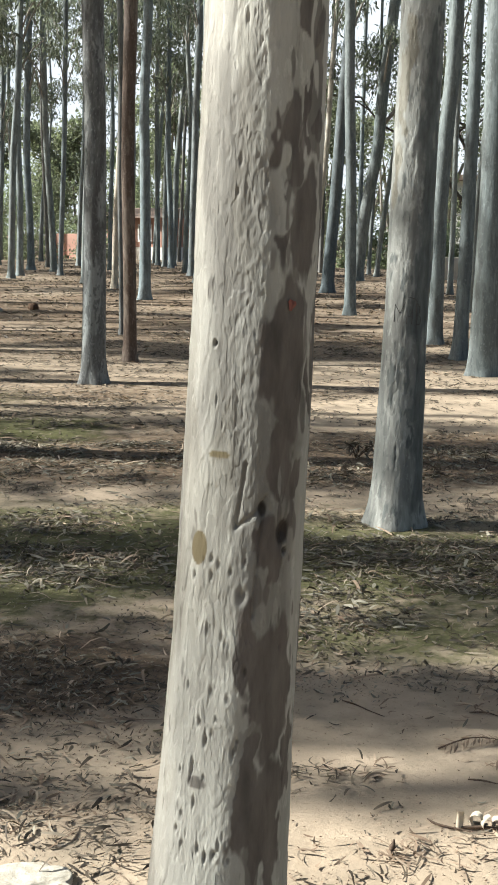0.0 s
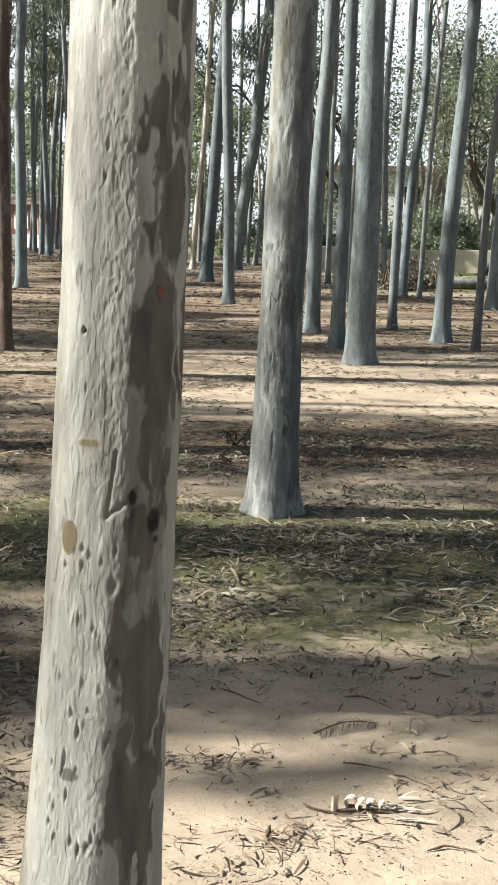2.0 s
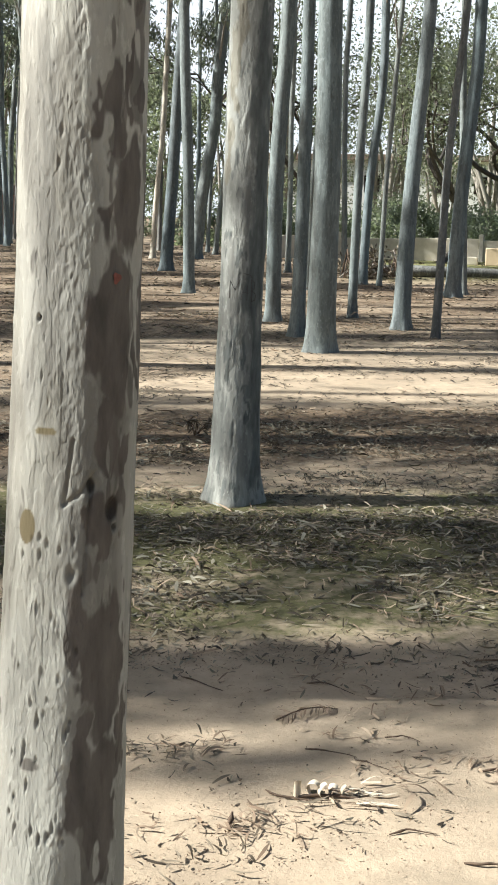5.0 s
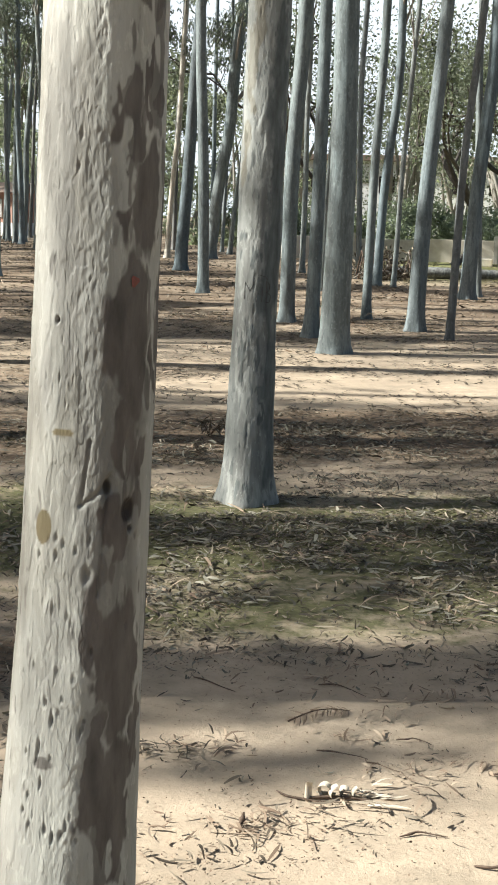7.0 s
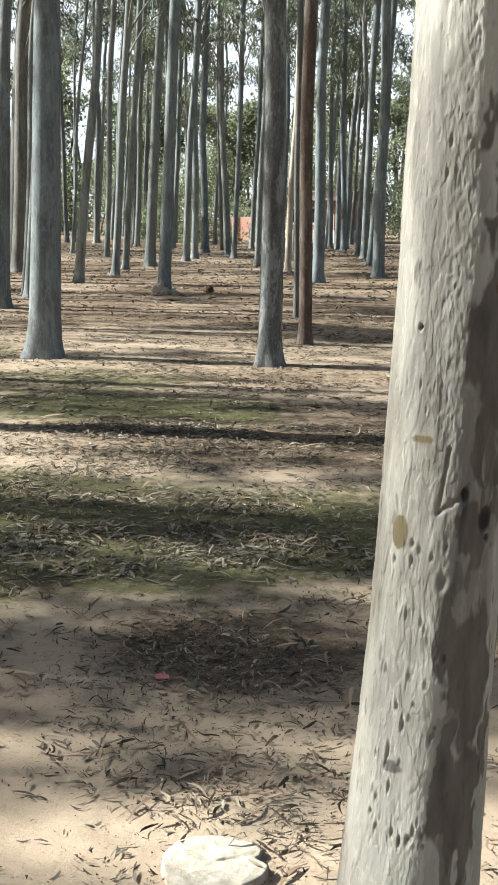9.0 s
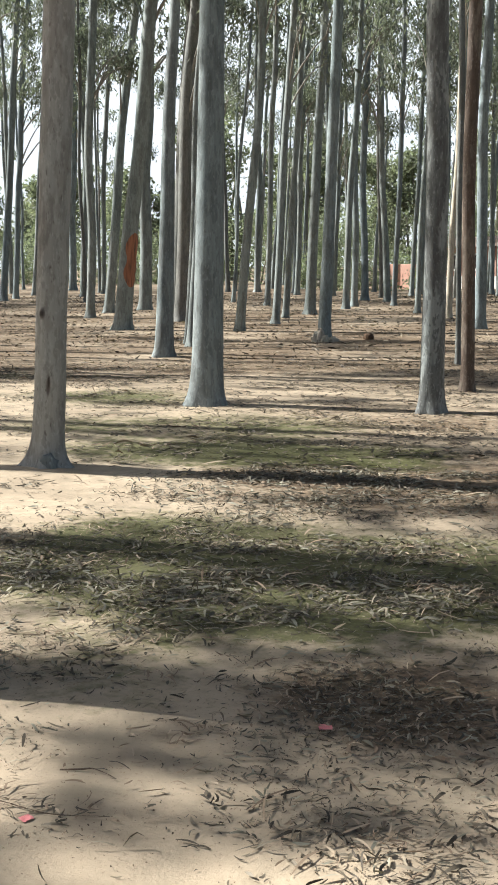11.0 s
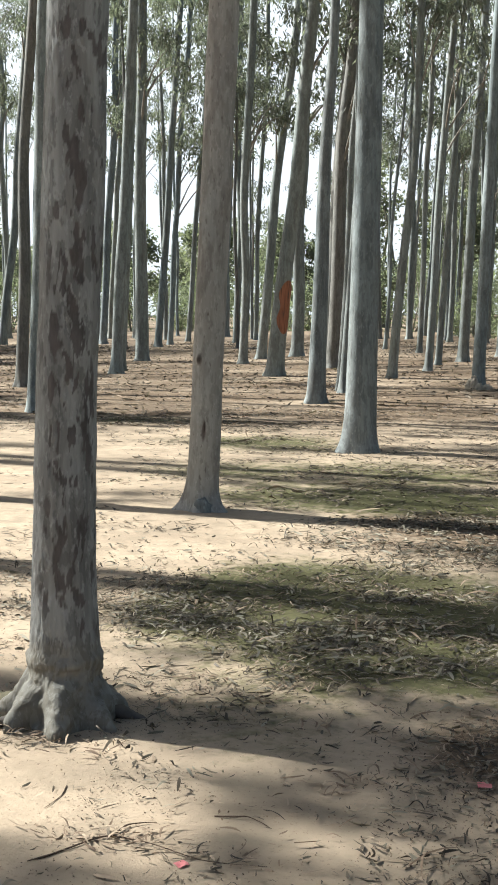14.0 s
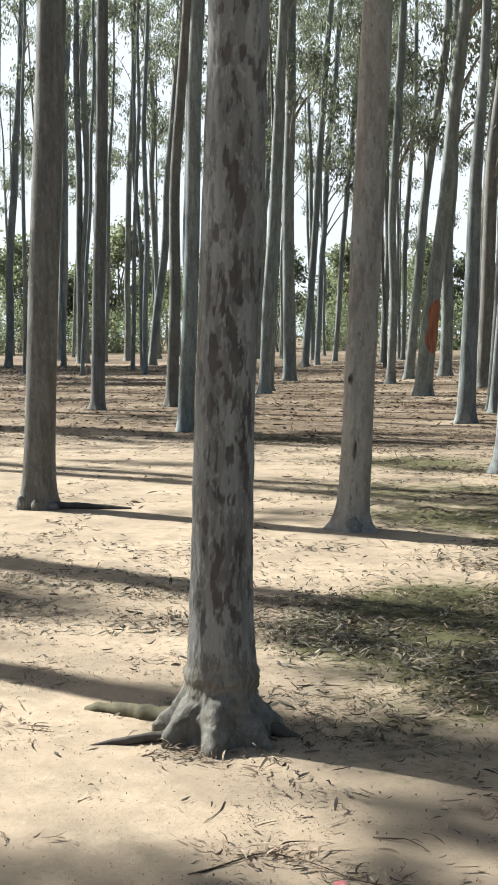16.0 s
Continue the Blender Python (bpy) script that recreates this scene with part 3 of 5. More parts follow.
def dents(seed, count, a_range, z_range, half_a, half_z, depth):
    rng = np.random.default_rng(seed)
    return [(rng.uniform(*a_range), z_range[0] + (z_range[1] - z_range[0]) * rng.random() ** 1.4, rng.uniform(*half_a), rng.uniform(*half_z), rng.uniform(*depth)) for _ in range(count)]


def press(a, z, r, some):
    """Dents with a low rim."""
    out = np.zeros_like(a)
    for ca, cz, ha, hz, depth in some:
        near = np.where((np.abs(z - cz) < 3.2 * hz) & (np.abs(a - ca) < 3.2 * ha / 0.11 * 57.3))[0]
        d = ((a[near] - ca) * np.pi / 180 * r[near] / ha) ** 2 + ((z[near] - cz) / hz) ** 2
        out[near] += -depth * np.exp(-d * 1.4) + 0.1 * depth * np.exp(-((np.sqrt(d) - 1.8) ** 2) * 3)
    return out


def furrow(a, z, r, line, width, depth):
    """A crack along a line of (angle, height)."""
    out = np.zeros_like(a)
    for (a0, z0), (a1, z1) in zip(line, line[1:]):
        near = np.where((z > min(z0, z1) - 0.03) & (z < max(z0, z1) + 0.03))[0]
        px, pz = np.radians(a[near]) * r[near], z[near]
        ax, bx = np.radians(a0) * 0.133, np.radians(a1) * 0.133
        t = np.clip(((px - ax) * (bx - ax) + (pz - z0) * (z1 - z0)) / ((bx - ax) ** 2 + (z1 - z0) ** 2), 0, 1)
        d = np.hypot(px - ax - t * (bx - ax), pz - z0 - t * (z1 - z0))
        out[near] = np.minimum(out[near], -depth * np.exp(-((d / width) ** 2)))
    return out


# the pale, pitted trunk close to the camera
DEEP_PITS = dents(4, 38, (-38, 18), (0.2, 0.86), (0.0022, 0.0042), (0.007, 0.016), (0.003, 0.006))
NEAR_PITS = DEEP_PITS + dents(3, 70, (-75, 20), (0.05, 2.0), (0.0015, 0.003), (0.005, 0.013), (0.001, 0.0022)) + dents(5, 40, (30, 85), (0.1, 2.0), (0.003, 0.006), (0.008, 0.016), (0.001, 0.003))


def near_relief(a, z, r, p):
    q = p * np.array([1, 1, 0.3])
    ragged = a - 6 + 16 * (rough(q * 9 + 63, 3) - 0.5)
    band = 0.05 + 0.9 * np.exp(-((ragged / 17) ** 2)) * (0.45 + 0.55 * ramp(z, 0.5, 1.1)) + 0.10 * ramp(a, 25, 60)
    w = p * np.array([1, 1, 0.45])
    wrinkle = (rough(w * 150 + 3, 3) - 0.5) * 0.0042 * band + (rough(w * 62 + 5, 4) - 0.5) * 0.003 * band
    ridge = (0.5 - np.abs(rough(w * 95 + 21, 2) - 0.5) * 2) * 0.0011 * band
    plate = ramp(rough(q * 15 + 8, 3), 0.47, 0.50) * 0.0012 + ramp(rough(q * 26 + 48, 3), 0.54, 0.57) * 0.0006 - 0.0008
    swell = (rough(q * 6 + 1, 2) - 0.5) * 0.006
    edge = 0.020 * np.exp(-(((a - 21 + 16 * (rough(q * 7 + 77, 3) - 0.5)) / 20) ** 2))
    calm = 1 - 0.85 * np.maximum(soft_oval(a, z, r, -31, 0.850, 0.026, 0.043), soft_oval(a, z, r, -16, 1.044, 0.028, 0.012))
    out = (wrinkle + ridge + plate + press(a, z, r, NEAR_PITS)) * calm + swell + edge
    out += press(a, z, r, [(47, 0.886, 0.019, 0.025, 0.013), (50, 0.846, 0.008, 0.008, 0.008), (24, 0.939, 0.009, 0.018, 0.012), (-26, 1.265, 0.0045, 0.006, 0.012), (-8, 1.62, 0.004, 0.012, 0.004), (-10, 1.56, 0.004, 0.010, 0.004), (-6, 1.88, 0.004, 0.013, 0.004), (12, 0.76, 0.008, 0.015, 0.009)])
    out += furrow(a, z, r, [(26, 0.965), (18, 0.93), (4, 0.90)], 0.004, 0.007) + furrow(a, z, r, [(24, 0.95), (22, 0.83), (21, 0.72)], 0.0035, 0.006)
    return out + furrow(a, z, r, [(9, 1.03), (6, 0.95), (3, 0.90)], 0.004, 0.006)


def near_marks(a, z, r, p):
    q = p * np.array([1, 1, 0.3])
    w = (rough(q * 22 + 4, 3) - 0.5) * 0.9
    brown = np.zeros_like(a)
    a0, z0 = a, z
    a, z = torn(a, z, p, 3, 44, 0.16)
    for ca, cz, ha, hz in ((32, 1.672, 0.022, 0.085), (53, 1.74, 0.010, 0.080), (66, 1.68, 0.008, 0.03), (56, 1.50, 0.036, 0.10), (27, 1.52, 0.017, 0.14), (42, 1.22, 0.034, 0.15), (55, 1.288, 0.016, 0.05), (33, 1.035, 0.026, 0.05), (58, 0.99, 0.011, 0.035), (20, 0.66, 0.022, 0.09), (41, 0.555, 0.040, 0.13), (36, 0.85, 0.020, 0.06), (46, 0.256, 0.042, 0.13), (70, 0.40, 0.02, 0.08), (58, 1.90, 0.03, 0.05), (24, 0.32, 0.02, 0.10), (75, 1.15, 0.012, 0.06), (110, 1.3, 0.04, 0.3), (120, 0.6, 0.05, 0.3)):
        brown = np.maximum(brown, soft_oval(a, z, r, ca, cz, ha * 1.36, hz * 1.2, w * 0.5, 0.09))
    a, z = a0, z0
    flecks = ramp(rough(q * 30 + 90, 3), 0.62, 0.66) * ramp(a, 8, 30) * 0.8
    brown = np.maximum(brown * (1 - ramp(rough(q * 26 + 33, 2), 0.66, 0.70)), flecks) * 0.92
    brown = np.maximum(brown, 0.8 * soft_oval(a, z, r, -15, 0.355, 0.024, 0.014, w * 0.7, 0.15))
    tan = soft_oval(a, z, r, -31, 0.850, 0.020, 0.035, w * 0.06, 0.06) * 1.0 + soft_oval(a, z, r, -16, 1.044, 0.024, 0.008, w * 0.1, 0.15)
    tan = tan + 0.13 * ramp(rough(q * 11 + 50, 3), 0.53, 0.56) * ramp(-a, -20, 20)
    # near-black painted into holes, and fainter into each deep pit, as their shade
    hole_shade = soft_oval(a, z, r, 47, 0.886, 0.019, 0.026, w * 0.3, 0.2) * 0.9 + soft_oval(a, z, r, 50, 0.846, 0.008, 0.008, w * 0.2, 0.2) * 0.8 + soft_oval(a, z, r, -26, 1.265, 0.003, 0.0045, 0, 0.3) + soft_oval(a, z, r, 24, 0.939, 0.007, 0.015, w * 0.3, 0.3) * 0.8
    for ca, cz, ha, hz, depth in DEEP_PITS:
        hole_shade = np.maximum(hole_shade, 0.55 * soft_oval(a, z, r, ca + 1, cz - 0.1 * hz, ha * 0.75, hz * 0.8, w * 0.2, 0.35))
    return brown, tan, hole_shade


def near_scaled(shape):
    """The skin is laid out for a trunk a tenth thicker; this brings it to the tree's own size."""
    def at(a, z, r, p):
        zo = 1.4765 + (z - 1.485) / 0.91
        return shape(a, zo, r / 0.91, np.stack([p[:, 0] / 0.91, p[:, 1] / 0.91, zo], 1))
    return at


def near_radius(z):
    zo = 1.485 + (z - 1.485) / 0.91
    return 0.91 * np.where(zo < 3, 0.121 + 0.035 * np.exp(-np.clip(zo, 0, 9) / 0.75), 0.122 - 0.005 * (zo - 3))


near_skin = near_scaled(near_relief)
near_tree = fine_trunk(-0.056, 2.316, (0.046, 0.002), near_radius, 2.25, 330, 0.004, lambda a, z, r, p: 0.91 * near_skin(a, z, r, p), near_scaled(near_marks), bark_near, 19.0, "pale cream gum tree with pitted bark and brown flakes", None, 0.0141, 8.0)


def paint_spot(tree, lean, radius, ca, cz, half):
    """A small daub of red paint that follows the bark."""
    v, f = [], []
    for i in range(5):
        for j in range(12):
            t = 2 * math.pi * j / 12
            q = half * i / 4 * (1 + 0.25 * math.sin(3 * t + 1))
            a, z = ca + math.degrees(q * math.cos(t) / radius), cz + 1.3 * q * math.sin(t)
            out = radius + 0.0145 - 0.002 * i / 4
            v.append((lean[0] * z + math.sin(radians(a)) * out, lean[1] * z - math.cos(radians(a)) * out, z))
            if i < 4:
                k = (j + 1) % 12
                f.append((i * 12 + j, i * 12 + k, (i + 1) * 12 + k, (i + 1) * 12 + j))
    return part("paint_spot", mesh_of("paint_spot", v, f), paint_mat, tree, "faded red daub of paint")


paint_spot(near_tree, (0.054, 0.002), 0.1155, 33, 1.364, 0.0075)


# the trunk with old carved letters
def carved_relief(a, z, r, p):
    q = p * np.array([1, 1, 0.3])
    edge = 0.004 * np.exp(-(((a - 16 + 8 * (rough(q * 5 + 7, 2) - 0.5)) / 21) ** 2))
    return edge + (rough(q * 40 + 60, 3) - 0.5) * 0.004 + (rough(q * 7 + 30, 2) - 0.5) * 0.014 + ramp(rough(q * 14 + 70, 3), 0.5, 0.55) * 0.002 + press(a, z, r, dents(8, 60, (-80, 80), (0.05, 2.5), (0.004, 0.008), (0.008, 0.03), (0.002, 0.006)))


def carved_marks(a, z, r, p):
    q = p * np.array([1, 1, 0.3])
    w = (rough(q * 24 + 14, 3) - 0.5) * 1.1
    dark = np.zeros_like(a)
    a, z = torn(a, z, p, 9, 40, 0.14)
    # the large ovals at 34 to 50 degrees paint stain plus the trunk's shaded side
    for ca, cz, ha, hz in ((46, 1.7, 0.05, 0.32), (50, 0.25, 0.04, 0.2), (38, 1.25, 0.055, 0.42), (46, 0.6, 0.05, 0.36), (34, 2.1, 0.05, 0.36), (10, 1.34, 0.02, 0.10), (12, 1.06, 0.035, 0.08), (22, 2.01, 0.006, 0.04), (27, 2.12, 0.007, 0.03), (35, 2.2, 0.02, 0.12), (40, 1.8, 0.015, 0.2), (8, 0.8, 0.008, 0.10), (-8, 0.62, 0.006, 0.08), (18, 0.5, 0.007, 0.08), (30, 2.45, 0.02, 0.1)):
        dark = np.maximum(dark, soft_oval(a, z, r, ca, cz, ha, hz, w, 0.25))
    dark = np.maximum(dark * 0.88, 0.8 * ramp(rough(q * 34 + 5, 3), 0.67, 0.70))
    tan = np.zeros_like(a)
    for ca, cz, ha, hz in ((-44, 2.10, 0.030, 0.17), (-54, 1.85, 0.026, 0.09), (-36, 2.32, 0.030, 0.14), (-60, 1.70, 0.02, 0.06), (-30, 2.5, 0.03, 0.08)):
        tan = np.maximum(tan, soft_oval(a, z, r, ca, cz, ha, hz, w * 1.4, 0.12))
    return dark, tan * 0.45, 0 * a


def carved_radius(z):
    return np.where(z < 3, 0.110 + 0.026 * np.exp(-np.clip(z, 0, 9) / 0.45), 0.110 - 0.0045 * (z - 3))


def carved_foot(a, z, r, p):
    return 0.035 * np.exp(-np.clip(z, 0, 9) / 0.10) * (0.75 + 0.4 * np.cos(np.radians(a) * 4 + 1))


carved_tree = fine_trunk(0.70, 6.46, (0.023, -0.002), carved_radius, 2.7, 120, 0.012, carved_relief, carved_marks, bark_carved, 20.0, "grey gum tree with tan flakes and carved letters", carved_foot)


def carve(tree, lean, radius, strokes, thick=0.0018):
    """Letters cut into the bark: each stroke a dark line lying in the skin."""
    for line in strokes:
        pts = []
        for (a0, z0), (a1, z1) in zip(line, line[1:]):
            for t in np.linspace(0, 1, 8, endpoint=False):
                pts.append((a0 + (a1 - a0) * t, z0 + (z1 - z0) * t))
        pts.append(line[-1])
        out = []
        for a, z in pts:
            r = float(radius(np.array([z]))[0]) + 0.0012 + 0.004 * math.exp(-(((a - 16) / 21) ** 2))
            out.append((lean[0] * z + math.sin(radians(a)) * r, lean[1] * z - math.cos(radians(a)) * r, z))
        v, f = tube(out, thick, 6)
        part("carved_stroke", mesh_of("carved_stroke", v, f), carve_mat, tree, "dark carved line")


carve(carved_tree, (0.023, -0.002), carved_radius, [
    [(-37, 1.06), (-36, 1.148), (-22, 1.102), (-9, 1.158)], [(-3, 1.125), (-4, 1.05)], [(10, 1.125), (9, 1.05)], [(-4, 1.09), (10, 1.088)],
    [(19, 1.155), (21, 1.045)], [(19, 1.155), (30, 1.135), (28, 1.105), (20, 1.10)], [(20, 1.10), (34, 1.08), (32, 1.05), (21, 1.045)],
    [(-12, 1.165), (0, 1.185), (16, 1.175), (22, 1.16)],
])


# the mottled tree on swollen roots
ROOTS = ((25, 0.155, 0.17, 22), (70, 0.125, 0.11, 15), (-20, 0.14, 0.15, 19), (-64, 0.13, 0.13, 14), (112, 0.11, 0.10, 16), (160, 0.12, 0.1, 20), (-130, 0.12, 0.1, 20))


def root_foot(a, z, r, p):
    total = (0.048 * np.exp(-np.clip(z, 0, 9) / 0.15)) ** 4
    for ca, reach, high, half in ROOTS:
        d = (a - ca + 180) % 360 - 180
        t = np.clip(z / high, 0, 1)
        shape = 0.72 * (1 - t) ** 0.8 + 0.28 * np.sqrt(np.clip(1 - t * t, 0, 1))
        total = total + (reach * shape * np.exp(-((d / (half * (0.62 + 0.6 * t))) ** 2))) ** 4
    near = np.exp(-np.clip(z - 0.14, 0, 9) / 0.09)
    collar = 0.012 * np.exp(-(((z - 0.21 - 0.05 * (rough(p * 9 + 3, 2) - 0.5)) / 0.022) ** 2))
    return total ** 0.25 + ((rough(p * 14, 3) - 0.5) * 0.06 + (rough(p * np.array([1, 1, 1.3]) * 34 + 9, 4) - 0.5) * 0.028) * near + collar


def root_relief(a, z, r, p):
    q = p * np.array([1, 1, 0.3])
    return (rough(q * 45 + 7, 4) - 0.5) * 0.007 + (rough(q * 8 + 3, 2) - 0.5) * 0.014 + ramp(rough(q * 16 + 2, 3), 0.48, 0.53) * 0.003 + press(a, z, r, dents(18, 70, (-85, 85), (0.3, 2.8), (0.004, 0.008), (0.01, 0.03), (0.002, 0.005)))


def root_marks(a, z, r, p):
    q = p * np.array([1, 1, 0.3])
    w = (rough(q * 26 + 44, 3) - 0.5) * 1.5
    dark = np.zeros_like(a)
    low = ramp(z, 0.22, 0.34)
    a, z = torn(a, z, p, 29, 46, 0.17)
    for ca, cz, ha, hz in ((36, 2.551, 0.030, 0.055), (61, 2.40, 0.014, 0.03), (24, 2.06, 0.030, 0.06), (40, 1.99, 0.026, 0.11), (30, 1.878, 0.022, 0.06), (33, 1.753, 0.022, 0.11), (57, 1.588, 0.024, 0.06), (10, 1.40, 0.042, 0.06), (-18, 1.37, 0.018, 0.06), (22, 1.32, 0.034, 0.06), (54, 1.38, 0.02, 0.06), (63, 1.085, 0.011, 0.12), (6, 0.968, 0.010, 0.06), (16, 0.506, 0.028, 0.11), (52, 0.565, 0.012, 0.08), (24, 0.688, 0.026, 0.08), (-60, 1.9, 0.03, 0.1), (-75, 1.2, 0.03, 0.15)):
        dark = np.maximum(dark, soft_oval(a, z, r, ca, cz, ha * 0.8, hz * 0.85, w, 0.14))
    strip = np.exp(-(((a - 34) / 26) ** 2)) * ramp(z, 0.5, 1.0)
    dark = np.maximum(dark, 0.95 * ramp(rough(q * 38 + 15, 4) + 0.05 * strip, 0.60, 0.62))
    dark = dark * (1 - ramp(rough(q * 44 + 61, 3), 0.56, 0.59))
    dark = dark * (0.35 + 0.65 * ramp(a, -32, 6))
    creases = ramp(rough(p * np.array([1, 1, 1.6]) * 38 + 12, 3), 0.60, 0.66) * (1 - low)
    return np.maximum(dark * 0.9 * low, 0.5 * creases), 0.42 * (1 - low), 0 * a


fine_trunk(-2.475, 3.92, (0.031, 0.019), lambda z: np.where(z < 3, 0.108 + 0.034 * np.exp(-np.clip(z, 0, 9) / 0.28), 0.108 - 0.0045 * (z - 3)), 2.9, 170, 0.009, root_relief, root_marks, bark_root, 18.5, "grey gum tree with dark mottled bark on swollen roots", root_foot, -0.018)


# the smooth tree with a round knot
def knot_relief(a, z, r, p):
    q = p * np.array([1, 1, 0.3])
    return (rough(q * 30 + 9, 3) - 0.5) * 0.005 + (rough(q * 6 + 13, 2) - 0.5) * 0.016 + press(a, z, r, [(-12, 1.13, 0.024, 0.03, -0.012), (20, 0.616, 0.012, 0.05, 0.012), (15, 1.457, 0.008, 0.014, 0.006)])


def knot_marks(a, z, r, p):
    q = p * np.array([1, 1, 0.3])
    w = (rough(q * 24 + 74, 3) - 0.5) * 0.9
    dark = soft_oval(a, z, r, -12, 1.13, 0.026, 0.038, w * 0.5, 0.25) + soft_oval(a, z, r, 18, 0.60, 0.015, 0.07, w, 0.3) + soft_oval(a, z, r, 15, 1.457, 0.008, 0.014, w, 0.3)
    return np.maximum(np.clip(dark, 0, 1) * 0.85, 0.25 * ramp(rough(q * 16 + 25, 3), 0.60, 0.65)), 0 * a, soft_oval(a, z, r, 20, 0.63, 0.007, 0.045, w * 0.6, 0.3) * 0.8 + 0.75 * soft_oval(a, z, r, -12, 1.13, 0.015, 0.024, w * 0.3, 0.3)


def knot_foot(a, z, r, p):
    lobes = np.exp(-((a + 75) / 22) ** 2) * 0.09 + np.exp(-((a - 75) / 25) ** 2) * 0.10 + np.exp(-((a - 12) / 20) ** 2) * 0.06
    return (0.02 + lobes) * np.exp(-np.clip(z, 0, 9) / 0.09)


knot_tree = fine_trunk(-4.04, 8.51, (0.048, 0.022), lambda z: np.where(z < 3, 0.112 + 0.012 * np.exp(-np.clip(z, 0, 9) / 0.4), 0.112 - 0.0045 * (z - 3)), 4.2, 90, 0.02, knot_relief, knot_marks, bark_knot, 19.5, "grey-brown gum tree with a round dark knot", knot_foot)

# ---------------------------------------------------------------- the plantation
gum(1.29, 41.79, 0.092, 0.080, 6.8, 0.058, -0.002, bark_pale)
gum(1.38, 33.02, 0.160, 0.133, 6.5, 0.053, -0.002, bark_blue_shaded)
gum(1.46, 23.84, 0.105, 0.091, 5.1, -0.020, 0.001, bark_blue_shaded)
gum(2.69, 42.02, 0.203, 0.179, 7.9, 0.104, -0.006, bark_blue_shaded)
gum(3.70, 46.45, 0.092, 0.080, 4.8, 0.076, -0.006, bark_grey)
gum(3.59, 48.95, 0.075, 0.064, 4.9, 0.028, -0.002, bark_grey)
gum(2.29, 17.76, 0.103, 0.103, 4.2, 0.004, -0.001, bark_blue_shaded)
gum(4.55, 32.99, 0.073, 0.064, 6.6, 0.007, -0.001, bark_grey)
gum(2.31, 15.47, 0.087, 0.073, 3.9, 0.030, -0.004, bark_blue_shaded)
gum(3.93, 25.37, 0.045, 0.044, 5.5, 0.022, -0.003, bark_grey)
gum(2.32, 13.74, 0.158, 0.127, 3.6, 0.021, -0.003, bark_blue_shaded, flare=0.3)
gum(5.58, 30.52, 0.068, 0.066, 6.3, -0.003, 0.001, bark_grey)
gum(3.55, 18.45, 0.066, 0.060, 4.4, 0.015, -0.003, bark_blue_shaded)
gum(5.48, 27.61, 0.099, 0.089, 5.9, 0.041, -0.008, bark_blue_shaded)
gum(5.78, 27.27, 0.055, 0.053, 5.8, 0.050, -0.010, bark_grey)
gum(3.85, 16.51, 0.112, 0.086, 4.1, 0.028, -0.006, bark_blue_shaded)
gum(4.06, 15.47, 0.053, 0.044, 4.0, 0.031, -0.008, bark_dark)
gum(6.43, 23.59, 0.139, 0.113, 5.3, 0.047, -0.013, bark_blue_shaded)
gum(6.84, 24.34, 0.077, 0.065, 3.9, -0.031, 0.009, bark_blue_shaded)
gum(8.92, 27.75, 0.082, 0.067, 4.8, -0.012, 0.004, bark_grey)
gum(-1.74, 12.44, 0.112, 0.106, 3.5, 0.023, 0.003, bark_mottled)
gum(-4.22, 33.74, 0.082, 0.080, 6.9, 0.029, 0.004, bark_pale)
gum(-2.18, 18.48, 0.037, 0.044, 4.5, -0.003, -0.000, bark_dark)
gum(-1.62, 14.59, 0.072, 0.075, 3.8, 0.009, 0.001, bark_red)
gum(-2.86, 28.31, 0.126, 0.103, 6.0, 0.017, 0.002, bark_grey)
gum(-4.79, 55.42, 0.110, 0.095, 8.1, 0.023, 0.002, bark_grey)
gum(-4.59, 57.47, 0.126, 0.122, 10.6, 0.046, 0.004, bark_grey)
gum(-3.37, 48.01, 0.095, 0.092, 9.1, 0.022, 0.002, bark_grey)
gum(-2.88, 44.37, 0.127, 0.113, 8.6, 0.023, 0.001, bark_grey)
gum(-2.33, 38.43, 0.101, 0.098, 7.6, 0.070, 0.004, bark_grey)
gum(-1.68, 31.13, 0.137, 0.112, 6.4, 0.010, 0.001, bark_grey)
gum(-4.13, 12.65, 0.164, 0.129, 3.6, 0.026, 0.008, bark_grey)
gum(-7.60, 22.28, 0.067, 0.060, 3.7, 0.061, 0.021, bark_grey)
gum(-11.12, 31.85, 0.190, 0.170, 6.7, 0.051, 0.018, bark_dark)
gum(-7.87, 26.62, 0.103, 0.088, 5.8, 0.075, 0.022, bark_grey)
gum(-17.33, 61.98, 0.154, 0.136, 11.6, 0.012, 0.003, bark_grey)
gum(-11.65, 42.90, 0.097, 0.094, 8.5, 0.036, 0.010, bark_grey)
gum(-7.97, 30.07, 0.096, 0.086, 6.4, 0.069, 0.018, bark_grey)
gum(-8.60, 33.53, 0.091, 0.081, 6.9, 0.063, 0.016, bark_grey)
gum(-13.96, 56.62, 0.128, 0.111, 10.7, 0.049, 0.012, bark_grey)
gum(-19.43, 77.55, 0.122, 0.120, 10.8, 0.025, 0.006, bark_grey)
gum(-8.41, 35.59, 0.153, 0.117, 7.3, 0.040, 0.009, bark_grey)
stump_tree = gum(-5.26, 23.35, 0.116, 0.097, 5.3, 0.044, 0.010, bark_grey)
gum(-13.82, 64.09, 0.129, 0.112, 9.2, 0.025, 0.005, bark_grey)
gum(-8.24, 39.84, 0.107, 0.095, 7.9, 0.038, 0.008, bark_grey)
gum(-8.38, 41.96, 0.113, 0.091, 8.3, 0.014, 0.003, bark_grey)
gum(-9.34, 48.87, 0.142, 0.127, 9.4, 0.001, 0.000, bark_grey)
